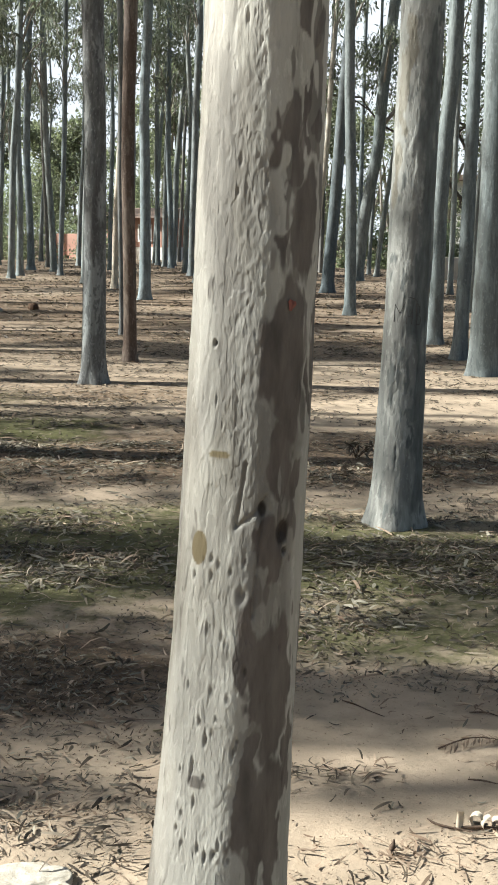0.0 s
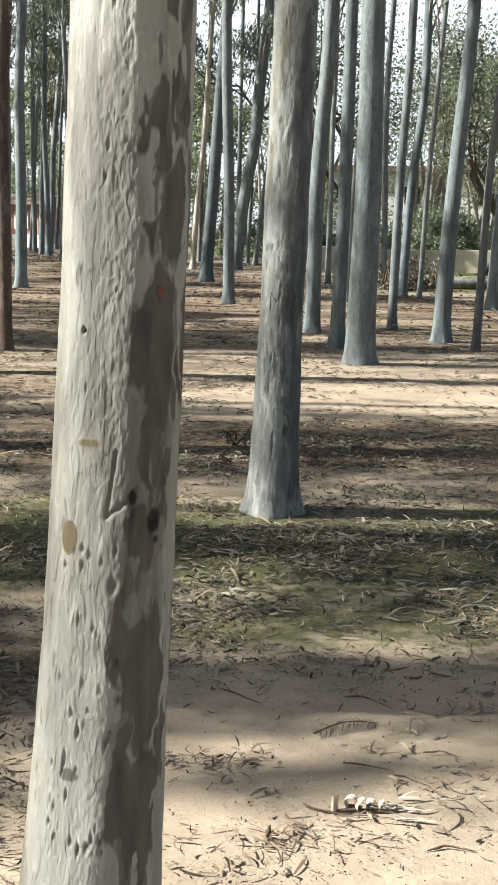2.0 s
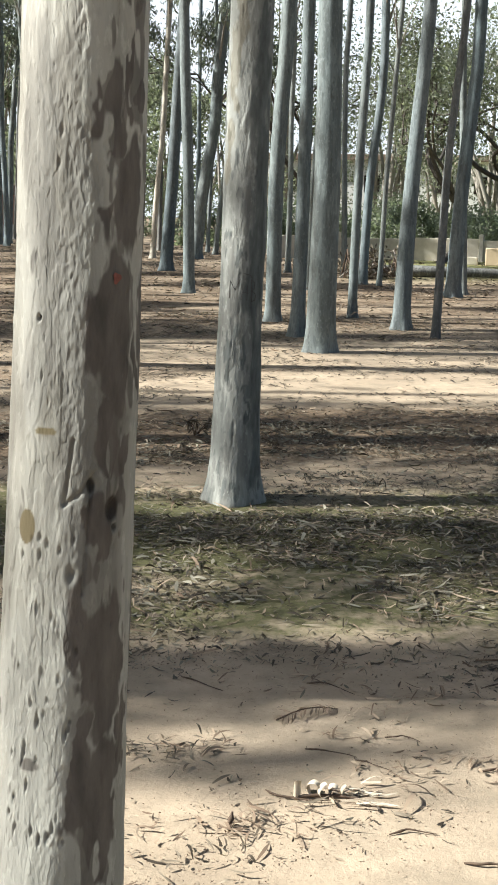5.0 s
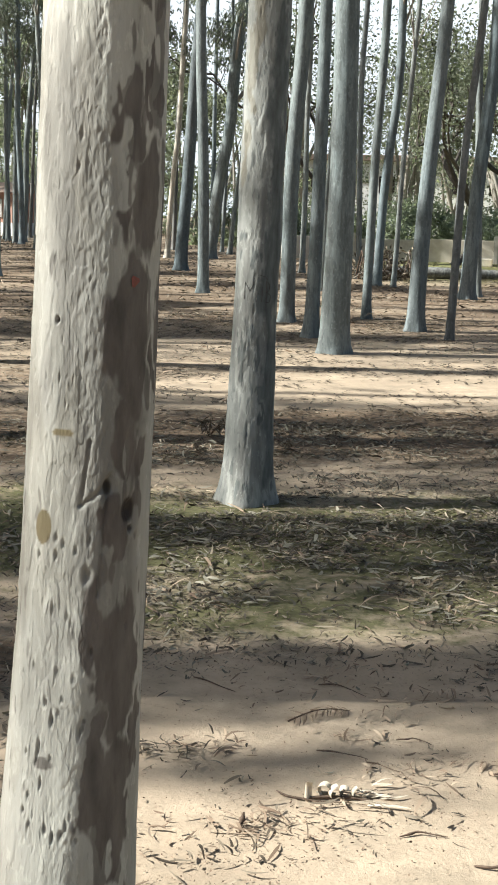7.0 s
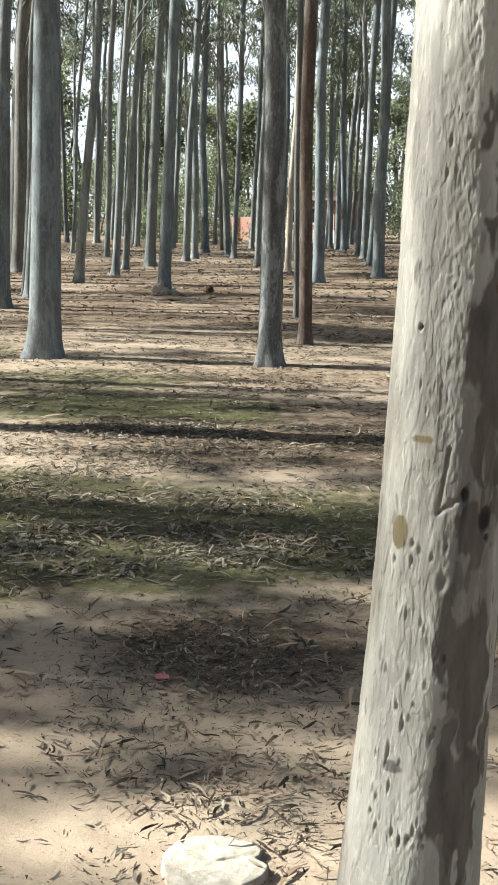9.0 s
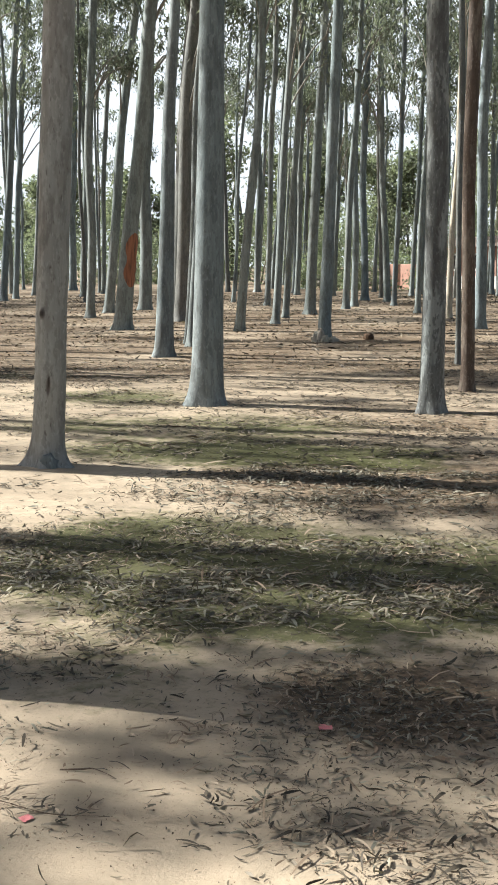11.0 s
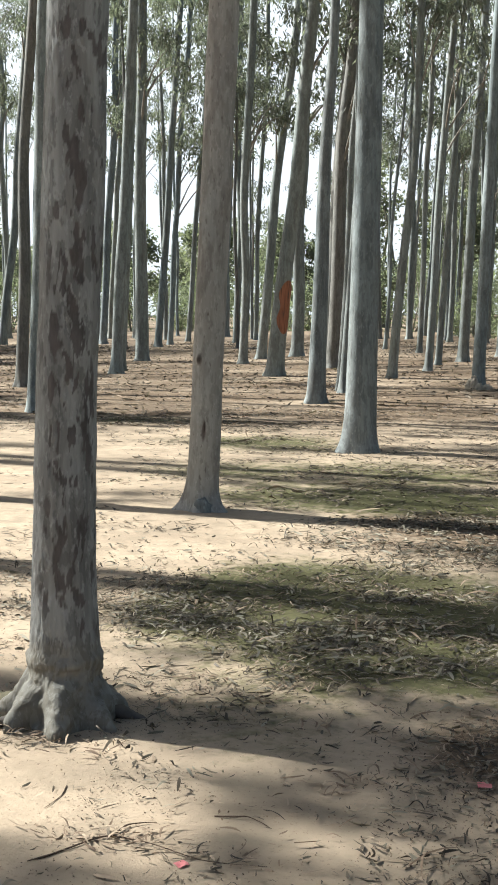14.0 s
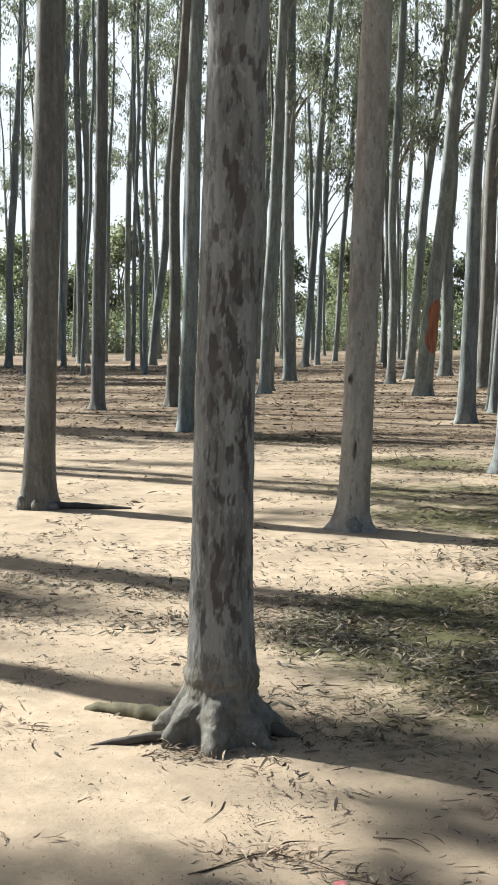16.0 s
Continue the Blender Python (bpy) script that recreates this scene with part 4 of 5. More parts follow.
gum(-7.23, 43.05, 0.087, 0.084, 8.4, 0.026, 0.004, bark_grey)
gum(-8.53, 55.41, 0.099, 0.095, 10.4, 0.045, 0.007, bark_grey)
gum(-5.49, 36.74, 0.082, 0.071, 7.4, 0.036, 0.005, bark_grey)
left_tree = gum(-6.98, 8.47, 0.131, 0.123, 4.3, 0.035, 0.028, bark_dark)
gum(-38.31, 45.47, 0.182, 0.153, 16.5, 0.047, 0.040, bark_grey)
gum(-44.26, 57.05, 0.270, 0.217, 19.8, 0.032, 0.025, bark_grey)
gum(-38.78, 51.56, 0.170, 0.153, 17.9, 0.007, 0.005, bark_grey)
gum(-38.42, 51.55, 0.170, 0.166, 17.8, 0.018, 0.013, bark_grey)
gum(-14.80, 20.08, 0.133, 0.108, 7.8, 0.025, 0.018, bark_dark)
gum(-39.47, 56.68, 0.168, 0.134, 19.1, 0.032, 0.022, bark_grey)
gum(-32.58, 48.74, 0.195, 0.152, 16.4, 0.086, 0.058, bark_grey)
gum(-39.73, 60.12, 0.160, 0.140, 19.8, -0.009, -0.006, bark_grey)
gum(-13.95, 21.42, 0.119, 0.094, 8.0, 0.036, 0.023, bark_dark)
gum(-10.28, 16.09, 0.119, 0.100, 6.4, 0.043, 0.027, bark_grey)
gum(-14.70, 26.68, 0.136, 0.112, 9.2, 0.057, 0.031, bark_grey)
gum(-17.71, 33.81, 0.195, 0.141, 11.2, 0.011, 0.006, bark_grey)
gum(-23.91, 47.12, 0.153, 0.114, 14.8, 0.070, 0.035, bark_grey)
gum(-24.90, 50.24, 0.124, 0.109, 15.6, 0.065, 0.032, bark_grey)
gum(-26.62, 55.71, 0.123, 0.121, 13.1, 0.079, 0.037, bark_grey)
gum(-29.39, 66.51, 0.209, 0.173, 14.6, 0.025, 0.011, bark_grey)
gum(-23.28, 53.86, 0.156, 0.139, 14.5, 0.023, 0.010, bark_grey)
gum(-13.87, 32.47, 0.118, 0.106, 9.3, 0.038, 0.016, bark_grey)
gum(-24.46, 59.04, 0.113, 0.110, 15.7, 0.045, 0.018, bark_grey)
gum(-14.76, 35.95, 0.147, 0.126, 10.1, 0.097, 0.040, bark_grey)
orange_tree = gum(-10.68, 26.77, 0.192, 0.137, 7.9, 0.094, 0.037, bark_grey)
gum(-14.47, 38.36, 0.200, 0.159, 10.6, 0.029, 0.011, bark_grey)
gum(-6.94, 19.11, 0.140, 0.074, 6.0, 0.050, 0.018, bark_grey)
gum(-10.74, 31.04, 0.190, 0.141, 8.8, 0.059, 0.020, bark_dark)
gum(-7.30, 21.59, 0.081, 0.060, 3.6, 0.058, 0.020, bark_grey)
gum(-28.41, 50.52, 0.165, 0.149, 14.3, 0.055, 0.031, bark_grey)
gum(-33.74, 60.87, 0.153, 0.134, 16.9, 0.048, 0.026, bark_grey)
gum(-15.27, 27.89, 0.147, 0.123, 8.5, 0.055, 0.030, bark_grey)
gum(-33.63, 63.52, 0.142, 0.138, 17.4, 0.028, 0.015, bark_grey)
gum(-20.86, 33.06, 0.170, 0.149, 10.1, 0.025, 0.016, bark_grey)

# further rows of the plantation, thinning out into the distance
rng_rows = np.random.default_rng(5)


# sunlit spots and trunks that no trunk outside the view may shade: x, y, half width
BEAMS = ((0.5, 2.62, 0.5), (-6.0, 9.8, 0.4), (-3.2, 7.9, 0.25), (0.7, 6.46, 0.3), (-4.13, 12.65, 0.3), (-4.04, 8.51, 0.25), (-6.98, 8.47, 0.3), (0.9, 2.9, 0.3), (-2.9, 4.7, 0.35), (1.0, 3.5, 0.2), (-2.8, 7.3, 0.5), (-1.65, 3.4, 0.17))


def beam_clear(x, y):
    """Whether a trunk here keeps its shadow off those spots."""
    return all(not (0 < sx - x < 30 and abs(y + (sx - x) * SH / CH - sy) < w) for sx, sy, w in BEAMS)


def clear_of(x, y, room):
    return all((x - t.location.x) ** 2 + (y - t.location.y) ** 2 > room * room for t in TREES)


for row in range(1, 26):
    for col in range(-18, 9):
        dist = 44 + row * 2.2
        ang = radians(90 + col * -2.2 + rng_rows.uniform(-0.8, 0.8))
        x, y = dist * math.cos(ang) + rng_rows.normal() * 0.8, dist * math.sin(ang) + rng_rows.normal() * 0.8
        keep = rng_rows.random() < 0.19
        if keep and clear_of(x, y, 1.6) and dist < (92 if x < 2 else 58) and not (x > 4 and y < 60):
            r = rng_rows.uniform(0.07, 0.13)
            gum(x, y, r, r * 0.8, 9.0, rng_rows.normal() * 0.025 + 0.02, rng_rows.normal() * 0.02, bark_grey if rng_rows.random() < 0.7 else bark_dark)

# unseen rows added beside and behind the camera, whose crowns shade the floor
for gx in range(0, 16):
    for gy in range(-3, 13):
        x, y = -3.0 - gx * 3.9 + rng_rows.normal() * 0.5, gy * 3.9 + rng_rows.normal() * 0.5
        y = next((y + d for d in (0, 0.35, -0.35, 0.7, -0.7, 1.05, -1.05) if beam_clear(x, y + d)), None)
        if y is not None and x < -0.92 * max(y, 0) - 2.2 and math.hypot(x, y) > 4.0 and clear_of(x, y, 1.8):
            gum(x, y, 0.13, 0.11, 3.0, rng_rows.normal() * 0.02, rng_rows.normal() * 0.02, bark_grey, seen=False, limbs=3)
# one more unseen tree, its dense crown added to shade the sand near (-1.5, 3.1)
gum(-17.0, 2.75, 0.13, 0.11, 3.0, 0.0, 0.0, bark_grey, seen=False, limbs=3, leaves=5200, low=9.0)
for gx in range(0, 6):
    for gy in range(-3, 6):
        x, y = 2.5 + gx * 4.2 + rng_rows.normal() * 0.5, gy * 4.2 - 1 + rng_rows.normal() * 0.5
        if x > 0.42 * max(y, 0) + 2.0 and clear_of(x, y, 1.8):
            gum(x, y, 0.13, 0.11, 3.0, rng_rows.normal() * 0.02, rng_rows.normal() * 0.02, bark_grey, seen=False, limbs=3)


# ---------------------------------------------------------------- woods, bushes, walls in the distance
def bush(x, y, wide, high, count, size, leaf, label, name="bush", low=0.0, group="bushes at the edge of the plantation"):
    rng = np.random.default_rng(int(abs(x * 31 + y * 17)) + 5)
    root = new(name)
    root.location = (x, y, 0)
    clumps = max(5, int(wide * high * (1.5 if high < 6 else 0.36)))
    c = np.stack([rng.normal(size=clumps) * wide * 0.32, rng.normal(size=clumps) * wide * 0.32, low + (high - low) * rng.random(clumps) ** 0.9], 1)
    c[:, :2] *= (1.15 - 0.6 * (c[:, 2:3] / high))
    at = c[rng.integers(0, clumps, count)] + rng.normal(size=(count, 3)) * (0.12 + 0.11 * min(wide, high, 5.0) * (1.0 if high < 6 else 0.66))
    at[:, 2] = np.abs(at[:, 2]) + 0.02
    length = size * (0.6 + 0.8 * rng.random(count))
    v, f = blades(rng, at, rng.normal(size=(count, 3)), length, length * 0.5, 0.1)
    part("foliage", mesh_of("foliage", v, f, False), leaf, root)
    for k in range(4 if high < 6 else 9):
        p = c[rng.integers(0, clumps)]
        s = np.linspace(0, 1, 6)[:, None]
        base = np.array([rng.normal() * 0.08 * wide, rng.normal() * 0.08 * wide, -0.05])
        arc = base + (p - base) * s + np.array([0, 0, 0.15 * high]) * np.sin(np.pi * s)
        tv, tf = tube(arc, np.linspace(0.02 + 0.012 * high, 0.008, 6), 6)
        part("stem", mesh_of("stem", tv, tf), limb_mat, root)
    return tagged(root, label, "bush" if high < 4 else "tree", group)


rng_b = np.random.default_rng(77)
for k in range(46):
    ang = 90 + 48 - k * 1.55 + rng_b.uniform(-0.5, 0.5)
    left = max(0.0, min(1.0, (ang - 98) / 16))
    dist = 84 + 12 * left + rng_b.uniform(-3, 4)
    if ang < 86:
        dist = 58 + rng_b.uniform(-3, 4)
    high = rng_b.uniform(2.4, 5.6) if ang > 86 else rng_b.uniform(1.2, 2.6)
    bush(dist * math.cos(radians(ang)), dist * math.sin(radians(ang)), 4.6, high, 2600, 0.19, bush_leaf, "dense yellow-green bush at the edge of the plantation")
for k in range(34):
    ang = 90 + 50 - k * 2.2 + rng_b.uniform(-0.8, 0.8)
    dist = 104 + rng_b.uniform(-5, 12) - (30 if ang < 86 else 0)
    high = rng_b.uniform(8, 17) if ang < 108 else rng_b.uniform(5, 10)
    bush(dist * math.cos(radians(ang)), dist * math.sin(radians(ang)), 6.5, high, 3200 if ang < 86 else 6500, 0.21 if ang < 86 else 0.36, tree_leaf, "leafy tree behind the plantation", "broadleaf_tree", 2.0, "trees behind the plantation")


# ---------------------------------------------------------------- wall, log and house at the edge
def box_mesh(name, wide, deep, high, bevel=0.02):
    bm = bmesh.new()
    bmesh.ops.create_cube(bm, size=1.0, matrix=Matrix.Diagonal((wide, deep, high, 1)))
    bmesh.ops.translate(bm, verts=bm.verts, vec=(0, 0, high / 2))
    if bevel:
        bmesh.ops.bevel(bm, geom=bm.edges, offset=bevel, segments=2, profile=0.5, affect="EDGES")
    return bm


def boundary_wall(x, y, turn, panels, coat, label):
    root = new("boundary_wall")
    root.matrix_world = pose(x, y, 0, 0, 0, turn)
    for k in range(panels):
        p = part("wall_panel", box_mesh("wall_panel", 2.26, 0.12, 0.80 - 0.05 * (k % 3 == 1)), coat, root, "plastered wall panel")
        p.location = (2.4 * k + 1.2, 0, -0.02)
    for k in range(panels + 1):
        p = part("wall_post", box_mesh("wall_post", 0.16, 0.2, 0.95), plaster_mat, root)
        p.location = (2.4 * k, 0, -0.02)
    return tagged(root, label, "wall", "walls at the edge")


boundary_wall(5.4, 44.2, -2, 2, plaster_mat, "low weathered grey wall with posts behind trees")
boundary_wall(10.3, 43.7, -21, 9, cream_mat, "low cream plaster wall with posts behind trees")
block = part("plaster_block", box_mesh("plaster_block", 0.66, 0.5, 0.56, 0.03), ochre_mat)
block.matrix_world = pose(12.1, 39.6, -0.01, 0, 0, -18)
tagged(block, "square ochre plaster block in front of the wall", "block")
trough = part("plaster_step", box_mesh("plaster_step", 0.7, 0.4, 0.26, 0.03), plaster_mat)
trough.matrix_world = pose(11.35, 40.3, -0.01, 0, 0, -18)
tagged(trough, "low grey plaster step in front of the wall", "step")


def fallen_log(points, thick):
    p = np.array(points, float)
    s = np.linspace(0, len(p) - 1, 24)
    q = np.stack([np.interp(s, np.arange(len(p)), p[:, k]) for k in range(3)], 1)
    q[:, 2] += 0.05 * (rough(np.stack([s, 0 * s, 0 * s], 1), 2) - 0.5)
    c = q[0].copy()
    c[2] = 0
    v, f = tube(q - c, thick * np.interp(s, [0, s[-1]], [1, 0.6]), 14)
    ob = part("fallen_log", mesh_of("fallen_log", v, f), bark_mottled)
    ob.location = c
    return tagged(ob, "grey fallen log lying on the grass", "log")


fallen_log([(6.5, 31.6, 0.14), (7.6, 31.3, 0.15), (8.8, 31.2, 0.13), (10.6, 31.0, 0.10)], 0.17)


def brush_pile(x, y, wide, high):
    rng = np.random.default_rng(12)
    root = new("brush_pile")
    root.location = (x, y, 0)
    for k in range(26):
        a, b = rng.uniform(-1, 1, 2) * wide, rng.uniform(-1, 1, 2) * wide
        m = (a + b) / 2
        top = high * rng.uniform(0.3, 1.0)
        arc = np.array([(a[0], a[1] * 0.5, 0.03), (m[0], m[1] * 0.5, top), (b[0], b[1] * 0.5, 0.03 + 0.4 * top * rng.random())])
        s = np.linspace(0, 2, 9)
        q = np.stack([np.interp(s, [0, 1, 2], arc[:, j]) for j in range(3)], 1)
        v, f = tube(q, rng.uniform(0.008, 0.022), 5)
        part("branch", mesh_of("branch", v, f), twig_mat if k % 2 else limb_mat, root)
    at = np.stack([rng.normal(size=500) * wide * 0.5, rng.normal(size=500) * wide * 0.25, high * rng.random(500) ** 1.5], 1)
    v, f = blades(rng, at, rng.normal(size=(500, 3)), 0.14, 0.05, 0.1)
    part("dry_foliage", mesh_of("dry_foliage", v, f, False), dry_leaf, root)
    return tagged(root, "heap of dry branches and brown leaves", "brush pile")


brush_pile(6.1, 30.0, 0.75, 0.75)


def shade_tree(x, y, thick, high, spread, seed, leaves, label, fork=0.3):
    """A broad tree with a forking trunk, crooked dark limbs and loose tufts of leaves."""
    rng = np.random.default_rng(seed)
    root = new("broadleaf_tree")
    root.location = (x, y, 0)
    tips = []

    def grow(p, way, length, r, level):
        s = np.linspace(0, 1, 7)[:, None]
        bow = np.cross(way, rng.normal(size=3)) * length * 0.16
        line = p + way * length * s + bow * np.sin(np.pi * s)
        v, f = tube(line, np.linspace(r, r * 0.66, 7), 8 if level < 2 else 5)
        part("trunk" if level == 0 else "limb", mesh_of("limb", v, f), shade_bark, root)
        if level == 3:
            tips.append(line[-1])
            tips.append(line[3])
            return
        for k in range(3):
            w = way + rng.normal(size=3) * np.array([0.75, 0.75, 0.45]) * spread
            w[2] = max(w[2], -0.05)
            grow(line[-1 - k % 2], w / np.linalg.norm(w), length * (1.15 if level == 0 else 0.72) * rng.uniform(0.75, 1.15), r * 0.62, level + 1)

    grow(np.array([0, 0, -0.1]), np.array([0.08, 0.0, 1.0]), high * fork, thick, 0)
    tips = np.array(tips)
    at = tips[rng.integers(0, len(tips), leaves)] + rng.normal(size=(leaves, 3)) * high * 0.055
    at[:, 2] = np.maximum(at[:, 2], 0.3)
    length = 0.13 * (0.6 + 0.8 * rng.random(leaves))
    v, f = blades(rng, at, rng.normal(size=(leaves, 3)), length, length * 0.5, 0.1)
    part("crown", mesh_of("crown", v, f, False), tree_leaf, root)
    return tagged(root, label, "tree", "trees behind the plantation")


shade_tree(10.7, 41.6, 0.13, 9.5, 1.0, 3, 8000, "broad leafy tree with crooked dark limbs by the wall", 0.26)
shade_tree(14.6, 47.5, 0.16, 12.0, 1.1, 8, 10000, "broad leafy tree with crooked dark limbs by the wall", 0.24)
shade_tree(7.2, 50.5, 0.14, 11.0, 1.0, 15, 8000, "broad leafy tree with crooked dark limbs by the wall", 0.28)


def long_building():
    root = new("long_building")
    root.matrix_world = pose(28.0, 108.0, 0, 0, 0, -14)
    part("wall", box_mesh("wall", 30, 8, 6.0, 0), white_mat, root, "white plastered wall")
    p = part("roof", box_mesh("roof", 31, 9, 0.5, 0.05), roof_mat, root, "dark flat roof edge")
    p.location = (0, 0, 6.0)
    for k in range(9):
        w = part("window", box_mesh("window", 1.3, 0.1, 1.4, 0.02), hollow_mat, root, "dark window")
        w.location = (-12 + 3 * k, -4.02, 3.4)
    return tagged(root, "long white building with a dark roofline behind trees", "building")


long_building()


def house():
    root = new("house")
    root.matrix_world = pose(-7.0, 71.0, 0, 0, 0, -28)
    part("wall", box_mesh("wall", 3.6, 3.0, 2.3, 0), brick_red_mat, root, "pale pink plastered wall")
    p = part("plinth", box_mesh("plinth", 3.7, 3.1, 0.7, 0), white_mat, root, "white painted plinth")
    p.location = (0, 0, -0.02)
    bm = bmesh.new()
    pts = [(-2.1, -1.9, 2.25), (2.1, -1.9, 2.25), (2.1, 1.9, 2.25), (-2.1, 1.9, 2.25), (-2.1, 0, 2.8), (2.1, 0, 2.8)]
    vs = [bm.verts.new(q) for q in pts]
    for f in ((0, 1, 5, 4), (2, 3, 4, 5), (0, 4, 3), (1, 2, 5), (0, 3, 2, 1)):
        bm.faces.new([vs[i] for i in f])
    part("roof", bm, roof_mat, root, "clay tile roof")
    for k, x in enumerate((-0.9, 0.75)):
        w = part("window", box_mesh("window", 0.9, 0.08, 0.95, 0.02), white_mat, root, "white window")
        w.location = (x, -1.53, 0.95)
        g = part("pane", box_mesh("pane", 0.66, 0.03, 0.72, 0), hollow_mat, w)
        g.location = (0, -0.04, 0.12)
    return tagged(root, "pale pink house with white plinth behind the trees", "house")


house()
garden_wall = part("garden_wall", box_mesh("garden_wall", 1.8, 0.25, 1.35, 0.02), brick_red_mat)
garden_wall.matrix_world = pose(-11.2, 69.8, -0.01, 0, 0, -30)
tagged(garden_wall, "short pink plastered garden wall behind the trees", "wall")
for x, y, w, h in ((-13.0, 65.0, 2.6, 3.0), (-9.4, 67.5, 1.8, 2.6), (-15.6, 68.0, 2.4, 2.6), (-4.4, 74.0, 2.4, 3.2)):
    bush(x, y, w, h, 2600, 0.17, bush_leaf, "green bush in front of the house")


# ---------------------------------------------------------------- marks of single trees
def wound(tree, z0, z1, middle, half):
    """A strip where the bark is torn off down to orange wood."""
    axis = AXES[tree.name]
    zs, an = np.linspace(0, 1, 26), np.linspace(-1, 1, 15)
    v = []
    for t in zs:
        for u in an:
            ragged = 0.16 * (grain(np.array([[u * 4.0, 3.0, 0.0]]))[0] - 0.5)
            z = z0 + (z1 - z0) * (t * (1 - 0.35 * u * u) + ragged * (1 - abs(2 * t - 1)) + 0.18 * u * u)
            x, y, r = axis(z)
            a = radians(middle + half * u * (0.88 + 0.14 * math.sin(9 * t)))
            out = r * 1.06 + 0.006 + 0.004 * math.sin(9 * t + 5 * u)
            v.append((x + out * math.sin(a), y - out * math.cos(a), z))
    n = len(an)
    f = [(i * n + j, i * n + j + 1, (i + 1) * n + j + 1, (i + 1) * n + j) for i in range(len(zs) - 1) for j in range(n - 1)]
    return part("wound", mesh_of("wound", v, f), raw_wood_mat, tree, "raw orange wood where bark is torn")


wound(orange_tree, 0.95, 2.15, 58, 56)
tagged(orange_tree, "leaning gum tree with a raw orange bark wound")


def burl(tree, x, y, wide, high, mat_, seed, label="pale swollen knob at the foot"):
    bm = bmesh.new()
    bmesh.ops.create_icosphere(bm, subdivisions=3, radius=1.0)
    for v in bm.verts:
        n = noise.fractal(v.co * 1.8 + Vector((seed * 3.3, 1, 0)), 0.9, 2.0, 4)
        v.co = Vector((v.co.x * wide, v.co.y * wide * 0.8, v.co.z * high)) * (1 + 0.28 * n)
    for f in bm.faces:
        f.smooth = True
    ob = part("burl", bm, mat_, tree, label)
    ob.location = (x, y, high * 0.25)
    return ob


for k, (x, y, w, h) in enumerate(((-0.10, -0.16, 0.10, 0.16), (0.06, -0.20, 0.09, 0.11), (0.20, -0.10, 0.10, 0.08), (-0.02, -0.18, 0.08, 0.22))):
    burl(stump_tree, x, y, w, h, bark_pale, k)
for k, (x, y, w, h) in enumerate(((-0.06, -0.15, 0.05, 0.10), (0.08, -0.13, 0.05, 0.08), (0.20, -0.06, 0.06, 0.05))):
    burl(left_tree, x, y, w, h, bark_dark, k + 7, "swollen knob at the foot")
burl(knot_tree, 0.06, -0.12, 0.07, 0.10, bark_grey, 21)


# ---------------------------------------------------------------- leaf litter and crumbs on the floor
def wedge(rng, n, near, far):
    """Places spread over the floor that the camera looks at."""
    ang = np.radians(rng.uniform(90 - 20, 90 + 43, n))
    d = np.sqrt(rng.uniform(near**2, far**2, n))
    return d * np.cos(ang), d * np.sin(ang)


def litter(name, seed, count, near, far, length, width, curl, bare, steps, mat_, label, lift=0.004, tilt=0.35, zone=1.0, even=0.0):
    rng = np.random.default_rng(seed)
    x, y = wedge(rng, count, near, far)
    n = rough(np.stack([x * 2.2, y * 3.2, 0 * x + 31], 1), 3)
    share = even + bare * (0.15 + 3.0 * ramp(n, 0.5, 0.72)) + zone * (litter_at(x, y) + 0.7 * moss_at(x, y)) * (0.25 + 1.3 * ramp(n, 0.35, 0.65))
    keep = rng.random(count) < share
    x, y = x[keep], y[keep]
    n = len(x)
    az = rng.random(n) * 2 * np.pi
    up = rng.normal(size=n) * tilt * 0.5
    along = np.stack([np.cos(az), np.sin(az), up], 1)
    roll = rng.normal(size=n) * tilt * 1.6
    side = np.stack([-np.sin(az) * np.cos(roll), np.cos(az) * np.cos(roll), np.sin(roll)], 1)
    long_ = length * (0.45 + 0.9 * rng.random(n) ** 1.3)
    z = relief(x, y) + lift + np.abs(up) * long_ * 0.35 + np.abs(np.sin(roll)) * width * 0.5
    v, f = strips(np.stack([x, y, z], 1), along, side, long_, width * (0.6 + 0.8 * rng.random(n)), curl * rng.normal(size=n), steps, 0.05 * rng.normal(size=n))
    ob = part(name, mesh_of(name, v, f, True), mat_)
    return tagged(ob, label, "leaf litter", kind="stuff")


litter("fallen_leaves", 41, 40000, 2.1, 9.0, 0.058, 0.0085, 0.2, 0.003, 4, dry_leaf, "dry curled gum leaves lying on the forest floor", 0.006, 0.3, 0.6)
litter("fallen_leaves", 49, 26000, 4.6, 9.0, 0.078, 0.0125, 0.09, 0.003, 4, grey_leaf, "broad grey-brown gum leaves lying on the moss", 0.007, 0.2, 0.55)
litter("fallen_leaves", 50, 9000, 2.3, 4.7, 0.046, 0.008, 0.12, 0.0, 4, grey_leaf, "dry grey-brown gum leaves gathered on the sand", 0.006, 0.25, 0.45)
litter("fallen_leaves", 48, 90000, 2.1, 8.0, 0.03, 0.0055, 0.15, 0.008, 2, dry_leaf, "broken bits of dry gum leaf on the floor", 0.005, 0.15, 0.8)
litter("fallen_leaves", 42, 90000, 8.5, 19.0, 0.080, 0.015, 0.08, 0.08, 2, dry_leaf, "dry curled gum leaves lying on the forest floor", 0.006, 0.16, 0.8)
litter("fallen_leaves", 43, 55000, 18.0, 60.0, 0.15, 0.028, 0.16, 0.20, 1, dry_leaf, "dry gum leaves strewn between the distant trunks")
litter("bark_strips", 44, 2600, 2.1, 9.0, 0.14, 0.010, 0.1, 0.07, 4, dry_bark, "dry curled strips of shed bark on the floor", 0.004, 0.15)
